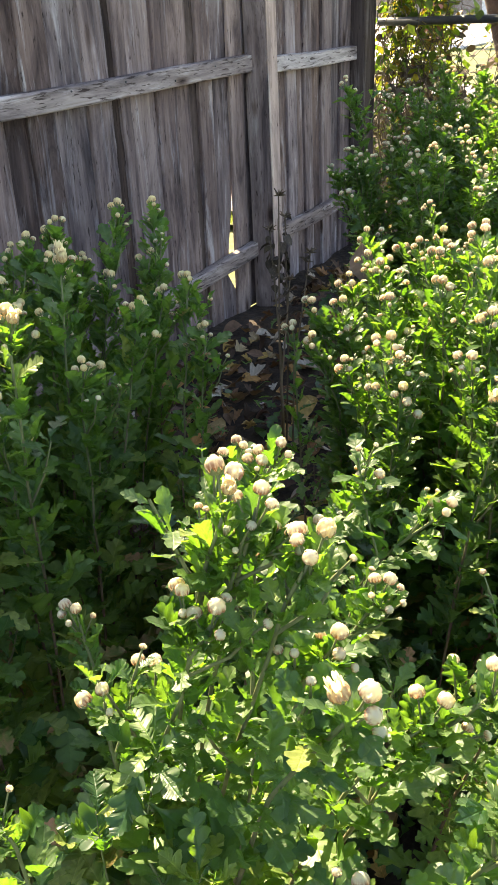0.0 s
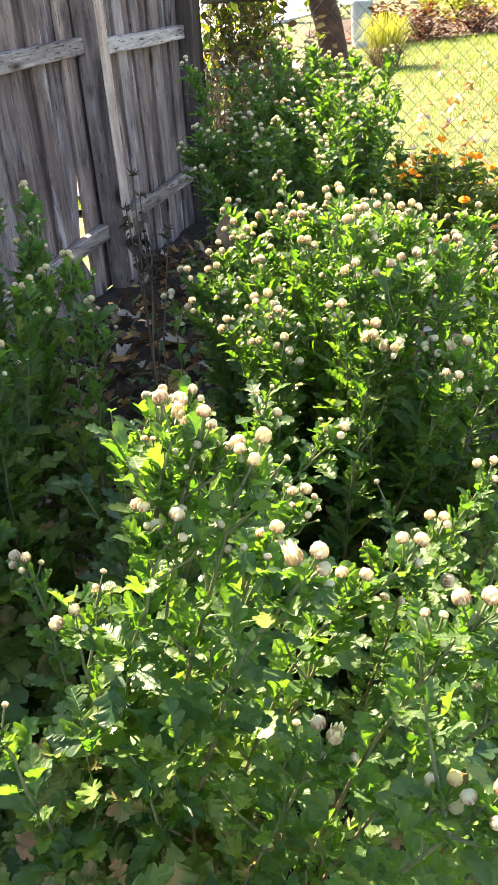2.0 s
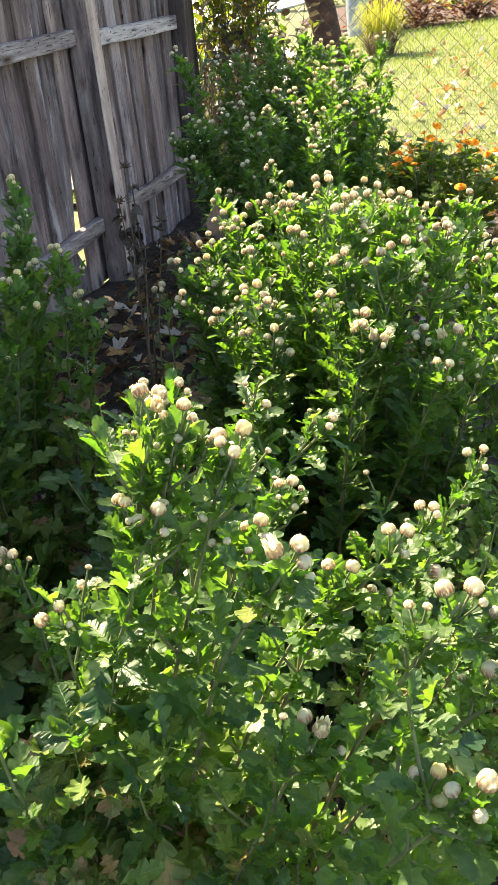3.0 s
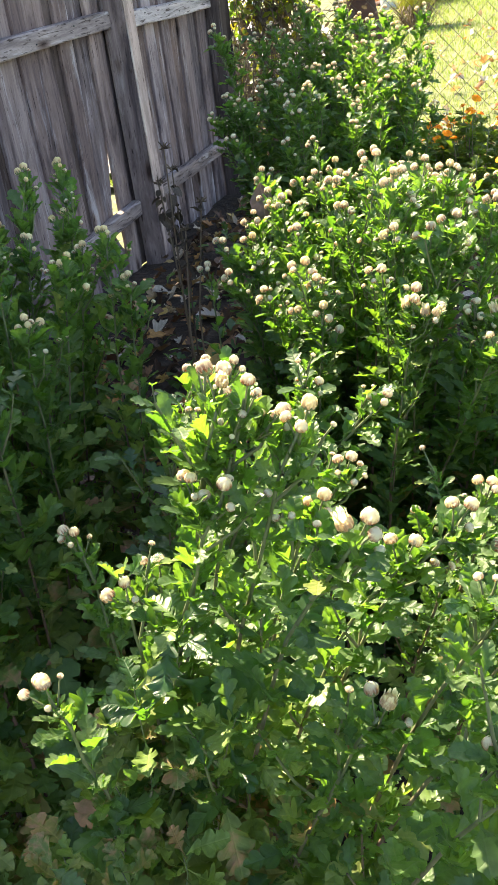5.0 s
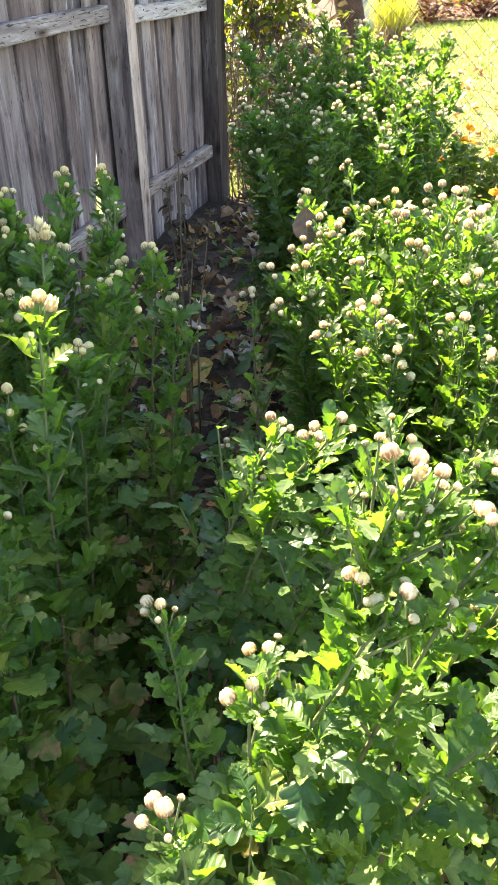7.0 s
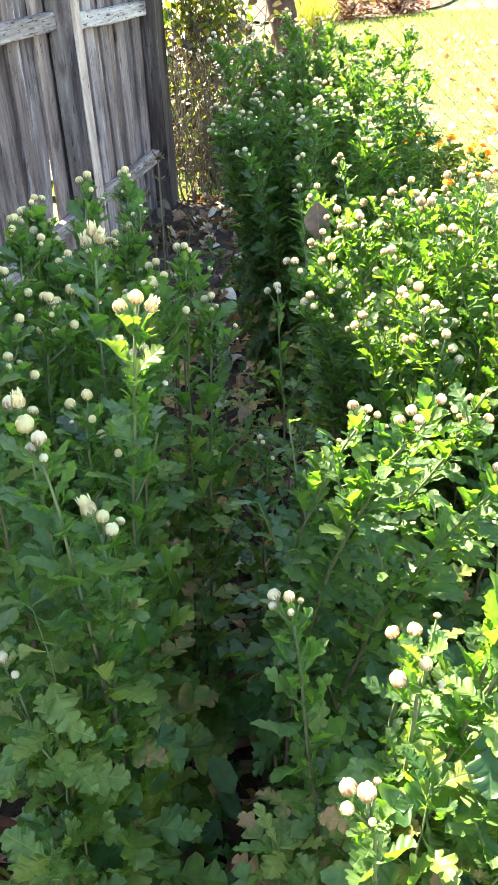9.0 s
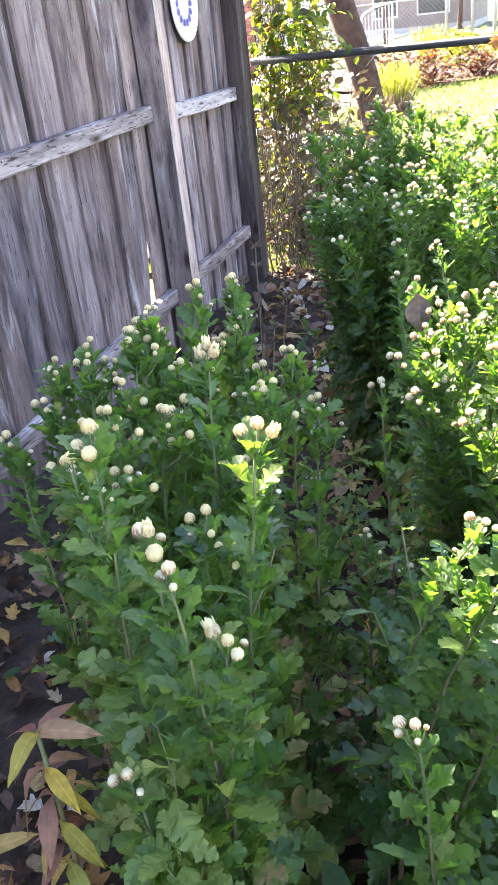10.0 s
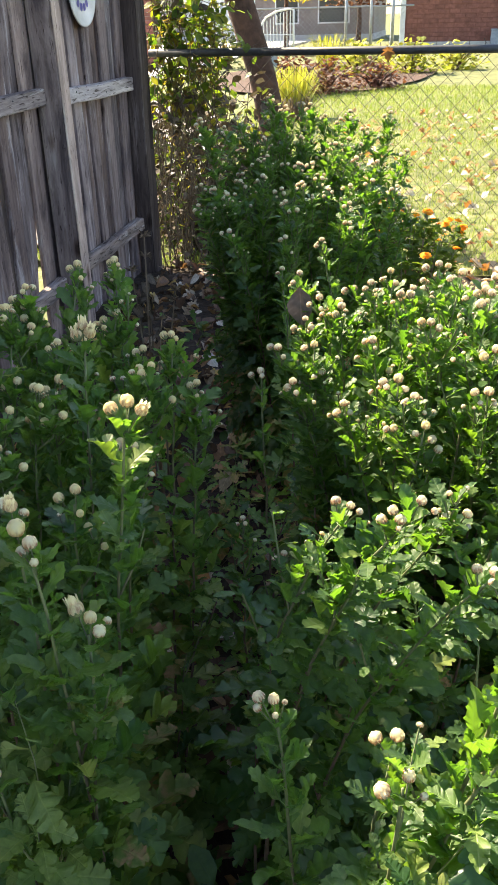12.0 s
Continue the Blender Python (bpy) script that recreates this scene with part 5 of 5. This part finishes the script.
# ---- lawn: blades and fallen leaves ----
ng = np.random.default_rng(4)
n = 72000
gy = 4.99 + 14.0 * ng.random(n) ** 1.7
gx = -3.5 + 7.5 * ng.random(n)
keep = gx < 4.0
gx, gy = gx[keep], gy[keep]
n = len(gx)
hh = (0.018 + 0.03 * ng.random(n)) * (1 + 0.05 * (gy - 5))
ww = 0.0022 * (1 + 0.16 * (gy - 5))
az = 6.28 * ng.random(n)
lean = 0.7 * hh
ca, sa = np.cos(az), np.sin(az)
gv = np.stack([np.stack([gx - ww * sa, gy + ww * ca, np.full(n, 0.0)], 1), np.stack([gx + ww * sa, gy - ww * ca, np.full(n, 0.0)], 1), np.stack([gx + lean * ca, gy + lean * sa, hh + 0.012], 1)], 1).reshape(-1, 3)
tagged(link_mesh("lawn_grass", tri_mesh("lawn_grass", gv, np.arange(3 * n).reshape(-1, 3), [GRASS], smooth=False)), "short sunlit grass blades", "grass", kind="stuff")
heap = Heap()
for k in range(900):
    py = 5.0 + 9.0 * gr.random() ** 1.5
    px = gr.gauss(0.15, 0.9) if k % 3 else gr.uniform(-2.0, 3.0)
    a = gr.uniform(0, 6.28)
    heap.add(CRISP[gr.randrange(7)], frame_of(Vector((px, py, gr.uniform(0.03, 0.06))), Vector((math.cos(a), math.sin(a), gr.uniform(-0.3, 0.5))), Vector((gr.uniform(-0.7, 0.7), gr.uniform(-0.7, 0.7), 1)), gr.uniform(0.05, 0.11)))
for k in range(260):
    px, py = gr.uniform(-0.6, 1.5), gr.uniform(3.4, 5.0)
    a = gr.uniform(0, 6.28)
    heap.add(CRISP[gr.randrange(7)], frame_of(Vector((px, py, gr.uniform(0.01, 0.08))), Vector((math.cos(a), math.sin(a), gr.uniform(-0.3, 0.5))), Vector((gr.uniform(-0.7, 0.7), gr.uniform(-0.7, 0.7), 1)), gr.uniform(0.05, 0.11)))
tagged(link_mesh("lawn_leaves", heap.mesh("lawn_leaves", [LAWN_LEAF])), "fallen tan and orange leaves scattered over the lawn", "fallen leaves", kind="stuff")

# ---- beyond the lawn ----


def grass_clump(name, x, y, n, spread, height, mat, label, seed, group=""):
    r = random.Random(seed)
    bm = bmesh.new()
    for k in range(n):
        a, d = r.uniform(0, 6.28), math.sqrt(r.random())
        p = Vector((spread * 0.45 * d * math.cos(a), spread * 0.45 * d * math.sin(a), -0.02))
        out = Vector((math.cos(a), math.sin(a), 0)) * spread * r.uniform(0.2, 0.9) * (0.3 + d)
        h = height * r.uniform(0.55, 1.05)
        w = Vector((-math.sin(a), math.cos(a), 0)) * r.uniform(0.006, 0.012)
        pts = [p, p + out * 0.3 + Vector((0, 0, h * 0.6)), p + out * 0.7 + Vector((0, 0, h)), p + out * 1.15 + Vector((0, 0, h * r.uniform(0.6, 1.0)))]
        pr = None
        for i, q in enumerate(pts):
            f = (1.0, 0.9, 0.6, 0.05)[i]
            pair = (bm.verts.new(q - w * f), bm.verts.new(q + w * f))
            if pr:
                bm.faces.new((pr[0], pr[1], pair[1], pair[0]))
            pr = pair
    ob = part(name, bm, mat)
    ob.matrix_basis = Matrix.Translation((x, y, 0))
    return tagged(ob, label, "ornamental grass", group)


grass_clump("ornamental_grass", -2.52, 13.3, 420, 0.36, 0.70, CLUMP, "yellow-green ornamental grass clump in the lawn", 71)
grass_clump("ornamental_grass", -2.45, 13.0, 160, 0.4, 0.35, DEAD, "dry brown tuft under the yellow grass", 72)
bm = bmesh.new()
bmesh.ops.create_circle(bm, cap_ends=True, segments=40, radius=1.0)
for v in bm.verts:
    v.co = Vector((v.co.x * 2.6 * (1 + 0.2 * noise.noise(v.co * 2)), v.co.y * 5.5, 0.045))
ob = tagged(part("mulch_bed", bm, MULCH), "reddish mulch flower bed across the lawn", "flower bed", kind="structure")
ob.matrix_basis = Matrix.Translation((-3.2, 22.5, 0))


def shrub(name, x, y, w, h, n, mat, label, seed, shapes=OVALS_LITE, leaf=0.12):
    r = random.Random(seed)
    thing = tagged(empty(name, x, y), label, "shrub")
    heap = Heap()
    for k in range(7):
        bm = bmesh.new()
        a = r.uniform(0, 6.28)
        tip = Vector((w * 0.4 * math.cos(a), w * 0.4 * math.sin(a), h * r.uniform(0.6, 0.95)))
        tube(bm, [Vector((0, 0, -0.05)), tip * 0.5 + Vector((0, 0, 0.1 * h)), tip], [0.02, 0.014, 0.006], 5)
        part("branch", bm, BARK, thing)
    for k in range(n):
        a, e, d = r.uniform(0, 6.28), r.uniform(0.0, 1.5), r.random() ** 0.45
        lump = 1 + 0.3 * noise.noise(Vector((3 * math.cos(a) + seed, 3 * math.sin(a), 3 * e)))
        p = Vector((w * 0.5 * math.cos(a) * math.cos(e), w * 0.5 * math.sin(a) * math.cos(e), h * math.sin(e))) * d * lump
        b = r.uniform(0, 6.28)
        heap.add(shapes[k % len(shapes)], frame_of(p, Vector((math.cos(b), math.sin(b), r.uniform(-0.3, 0.9))), Vector((0, 0, 1)), leaf * r.uniform(0.6, 1.2), r.uniform(-0.8, 0.8)))
    link_mesh("leaves", heap.mesh("leaves", [mat]), thing)["kind"] = "stuff"
    return thing


shrub("low_shrub", -2.55, 17.5, 1.3, 0.55, 500, RED_SHRUB, "low reddish brown shrub in the mulch bed", 81)
shrub("low_shrub", -1.7, 18.4, 1.2, 0.5, 420, RED_SHRUB, "low reddish brown shrub in the mulch bed", 82)
shrub("low_shrub", -3.2, 17.0, 1.4, 0.7, 500, RED_SHRUB, "dark red-brown shrub at the lawn's edge", 83)
shrub("yellow_shrub", -2.4, 22.0, 1.5, 0.8, 500, CLUMP, "yellow-green leafy shrub in the flower bed", 84, leaf=0.16)
shrub("yellow_shrub", -1.2, 23.0, 1.6, 0.75, 500, CLUMP, "yellow-green leafy shrub in the flower bed", 85, leaf=0.16)
shrub("yellow_shrub", -0.1, 24.5, 1.6, 0.6, 400, CLUMP, "yellow-green leafy shrub by the wire fence", 86, leaf=0.16)
shrub("dark_shrub", -6.55, 26.0, 1.5, 1.25, 600, CROWN, "dark green clipped shrub near the drive", 87, leaf=0.14)
grass_clump("ornamental_grass", -3.4, 24.0, 200, 0.5, 0.9, CLUMP, "spiky yellow-green plant in the flower bed", 73)

bm = bmesh.new()
vs = [bm.verts.new(p) for p in ((-9.0, 5.2, 0.048), (-2.3, 5.2, 0.048), (-2.25, 6.5, 0.048), (-2.75, 9.5, 0.048), (-3.6, 13.0, 0.048), (-5.0, 16.0, 0.048), (-9.0, 17.0, 0.048))]
bm.faces.new(vs)
tagged(part("gravel_strip", bm, GRAVEL), "grey gravel strip beside the lawn", "gravel", kind="structure")

# grey metal bin
binn = tagged(empty("metal_bin", -3.55, 16.5), "blue-grey metal bin beside the lawn", "bin")
bm = bmesh.new()
tube(bm, [(0, 0, 0.0), (0, 0, 0.35), (0, 0, 0.72)], [0.17, 0.185, 0.195], 20)
part("body", bm, GREY_PAINT, binn, smooth=False)
bm = bmesh.new()
tube(bm, [(0, 0, 0.72), (0, 0, 0.76), (0, 0, 0.79)], [0.21, 0.2, 0.08], 20)
part("lid", bm, GREY_PAINT, binn)

# far wire fence with arched gate
far = tagged(empty("far_wire_fence", -4.0, 34.0), "galvanised chain-link fence beyond the lawn", "wire fence")
for px in (0.0, 0.9, 1.67, -4.6, -7.2):
    bm = bmesh.new()
    tube(bm, [(px, 0, -0.1), (px, 0, 1.75), (px, 0, 1.8)], [0.055, 0.055, 0.03], 10)
    part("post", bm, GALV, far, "galvanised post", smooth=True)
bm = bmesh.new()
tube(bm, [(-9, 0, 1.55), (2.4, 0, 1.55)], [0.03, 0.03], 8)
part("top_rail", bm, GALV, far, smooth=True)
bm = bmesh.new()
k = -9.0
while k < 3.4:
    for s in (1, -1):
        a, b = (k, 0.05), (k + s * 1.45, 1.5)
        if -9 <= b[0] <= 2.3 and a[0] <= 2.3:
            tube(bm, [(a[0], 0.01 * s, a[1]), (b[0], 0.01 * s, b[1])], [0.006, 0.006], 3, False)
    k += 0.16
part("wire_mesh", bm, GALV, far, "diamond wire mesh")["kind"] = "stuff"
gate = tagged(empty("garden_gate", -6.1, 31.5), "white arched metal garden gate with upright rods", "gate")
bm = bmesh.new()
tube(bm, [(-0.55, 0, 0.02), (-0.55, 0, 1.0), (-0.35, 0, 1.28), (0.0, 0, 1.45), (0.4, 0, 1.52), (0.6, 0, 1.5), (0.6, 0, 0.02)], [0.035] * 7, 8)
part("gate_frame", bm, WHITE_PAINT, gate, smooth=True)
for k in range(9):
    bm = bmesh.new()
    x = -0.43 + 0.115 * k
    tube(bm, [(x, 0, 0.1), (x, 0, 1.08 + 0.4 * math.sin(max(0.0, x + 0.5) * 1.4))], [0.014, 0.014], 6)
    part("rod", bm, WHITE_PAINT, gate)
for z in (0.1, 0.75):
    bm = bmesh.new()
    tube(bm, [(-0.55, 0, z), (0.6, 0, z)], [0.02, 0.02], 6)
    part("crossbar", bm, WHITE_PAINT, gate)

# concrete drive
bm = bevelled(-22.0, -7.6, 14.0, 60.0, -0.1, 0.05, 0.02)
tagged(part("driveway", bm, CONCRETE), "pale concrete driveway", "driveway", kind="structure")


def house(name, x0, x1, y0, y1, h, wall, label, ridge, front, windows, door=None, bricks=False):
    thing = tagged(empty(name, (x0 + x1) / 2, y0), label, "house")
    o = Vector(((x0 + x1) / 2, y0, 0))

    def add(nm, bm, mat, lab="", parent=thing):
        for v in bm.verts:
            v.co -= o
        return part(nm, bm, mat, parent, lab)
    add("wall", bevelled(x0, x1, y0, y1, -0.1, h, 0.02), wall)
    bm = bmesh.new()
    e = 0.5
    vs = [bm.verts.new(p) for p in ((x0 - e, y0 - e, h), (x1 + e, y0 - e, h), (x1 + e, y1 + e, h), (x0 - e, y1 + e, h), (x0 - e, (y0 + y1) / 2, h + ridge), (x1 + e, (y0 + y1) / 2, h + ridge))]
    for q in ((0, 1, 5, 4), (2, 3, 4, 5), (0, 4, 3), (1, 2, 5), (0, 3, 2, 1)):
        bm.faces.new([vs[i] for i in q])
    add("roof", bm, ROOFING)
    add("foundation", bevelled(x0 - 0.03, x1 + 0.03, y0 - 0.04, y1 + 0.03, -0.1, 0.28, 0.01), CONCRETE, "pale foundation strip")
    for wx, wz, ww, wh in windows:
        win = add("window", bevelled(wx - ww / 2 - 0.08, wx + ww / 2 + 0.08, y0 - 0.06, y0 + 0.02, wz - 0.08, wz + wh + 0.08, 0.01), WHITE_PAINT, "white window frame")
        pane = bevelled(wx - ww / 2, wx + ww / 2, y0 - 0.075, y0 - 0.05, wz, wz + wh, 0.004)
        add("pane", pane, GLASS_DARK, "dark glass", win)
    if door:
        dx, dw, dh = door
        d = add("garage_door", bevelled(dx - dw / 2, dx + dw / 2, y0 - 0.05, y0 + 0.02, 0.05, dh, 0.01), WHITE_PAINT, "pale panelled garage door")
        for k in range(4):
            add("panel", bevelled(dx - dw / 2 + 0.1, dx + dw / 2 - 0.1, y0 - 0.07, y0 - 0.045, 0.12 + k * dh / 4, 0.02 + (k + 1) * dh / 4, 0.01), WHITE_PAINT, "", d)
    return thing, add


brick_house, add_to = house("brick_house", -2.15, 11.4, 37.0, 46.0, 3.2, BRICK, "red brick house with white corner trim", 2.2, 0, [(1.08, 2.02, 0.95, 0.85)])
br = random.Random(91)
rows_n, courses = 0, 17
mb = None
for j in range(courses):
    z = 0.29 + j * 0.16
    xx = -1.95 - (0.2 if j % 2 else 0.0)
    while xx < 1.3 and rows_n < 290:
        a, b = max(xx, -1.95), xx + 0.39
        if mb is None:
            mbm = bevelled(-0.19, 0.19, -0.012, 0.012, -0.072, 0.072, 0.006)
            mb = bpy.data.meshes.new("brick")
            mbm.to_mesh(mb)
            mbm.free()
            mb.materials.append(BRICK)
        if a > -1.8 or not j % 2:
            link_mesh("brick", mb, brick_house, Matrix.Translation(Vector((xx + 0.195, 36.995, z + 0.08)) - Vector((4.625, 37.0, 0))))
            rows_n += 1
        xx += 0.40
add_to("corner_trim", bevelled(-2.22, -2.02, 36.9, 37.1, 0.0, 3.2, 0.01), WHITE_PAINT, "white corner trim")
add_to("downspout", bevelled(-2.58, -2.44, 36.85, 37.0, 0.0, 3.2, 0.02), WHITE_PAINT, "white downspout")
house("far_house", -22.0, -4.4, 52.0, 62.0, 3.4, SIDING, "tan-brown house across the drive", 2.5, 0, [(-6.6, 0.9, 1.6, 1.4), (-9.2, 0.9, 1.2, 1.4)], (-13.0, 4.0, 2.3))
pillar = tagged(empty("brick_pillar", -8.9, 26.0), "red brick pillar by the drive", "pillar")
for j in range(22):
    part("brick_course", bevelled(-0.25, 0.25, -0.25, 0.25, 0.1 * j + (-0.02 if j == 0 else 0.006), 0.1 * j + 0.1, 0.008), BRICK, pillar)
part("cap", bevelled(-0.31, 0.31, -0.31, 0.31, 2.2, 2.29, 0.01), CONCRETE, pillar, "pale concrete cap")
for k, (sx, sy, sw) in enumerate(((-4.4, 33.0, 0.55), (-5.0, 32.6, 0.38), (-4.75, 33.2, 0.3))):
    bm = bmesh.new()
    bmesh.ops.create_icosphere(bm, subdivisions=2, radius=sw)
    for v in bm.verts:
        v.co = v.co * (1 + 0.25 * noise.noise(v.co * 3 + Vector((k, 0, 0))))
        v.co.z *= 0.6
    ob = part("boulder", bm, STONE)
    ob.matrix_basis = Matrix.Translation((sx, sy, 0.25 * sw))
    tagged(ob, "rounded tan garden boulder", "rock", "boulders")


def far_tree(name, x, y, w, low, high, n, mat, label, seed):
    """A small tree: a trunk that forks into limbs and a loose crown from low to high."""
    r = random.Random(seed)
    thing = tagged(empty(name, x, y), label, "tree")
    bm = bmesh.new()
    tube(bm, [Vector((0, 0, -0.1)), Vector((0.05, 0, low * 0.6)), Vector((0, 0.05, low * 1.15))], [0.13, 0.10, 0.08], 8)
    part("trunk", bm, BARK, thing)
    heap = Heap()
    for k in range(12):
        a = 2.4 * k + r.uniform(-0.3, 0.3)
        d = math.sqrt((k + 0.5) / 12)
        aim = Vector((0.46 * w * d * math.cos(a), 0.46 * w * d * math.sin(a), low + (high - low) * r.uniform(0.15, 0.85)))
        bm = bmesh.new()
        tube(bm, [Vector((0, 0.05, low)), aim * 0.5 + Vector((0, 0, low * 0.6)), aim], [0.06, 0.035, 0.012], 6)
        part("limb", bm, BARK, thing)
        for q in range(n):
            c = aim + Vector((r.gauss(0, 0.16 * w), r.gauss(0, 0.16 * w), r.gauss(0, 0.16 * (high - low))))
            c.z = max(c.z, low * 0.96)
            b = r.uniform(0, 6.28)
            heap.add(OVALS_LITE[q % 4], frame_of(c, Vector((math.cos(b), math.sin(b), r.uniform(-1, 0.3))), Vector((0, 0, 1)), r.uniform(0.14, 0.26), r.uniform(-0.8, 0.8)))
    link_mesh("crown", heap.mesh("crown", [mat]), thing)["kind"] = "stuff"
    return thing


far_tree("autumn_tree", -4.3, 42.0, 2.8, 1.75, 4.2, 110, RED_SHRUB, "small dark red-leaved tree beyond the far fence", 88)
far_tree("autumn_tree", -7.4, 41.0, 3.4, 2.0, 4.6, 110, AUTUMN, "small yellow-leaved autumn tree beyond the far fence", 89)
box_ob = tagged(empty("utility_box", 1.5, 36.75), "grey metal utility box against the brick house", "utility box")
part("body", bevelled(-0.27, 0.27, -0.2, 0.2, -0.02, 0.66, 0.02), GREY_PAINT, box_ob)
part("lid", bevelled(-0.29, 0.29, -0.22, 0.22, 0.663, 0.70, 0.01), GREY_PAINT, box_ob)
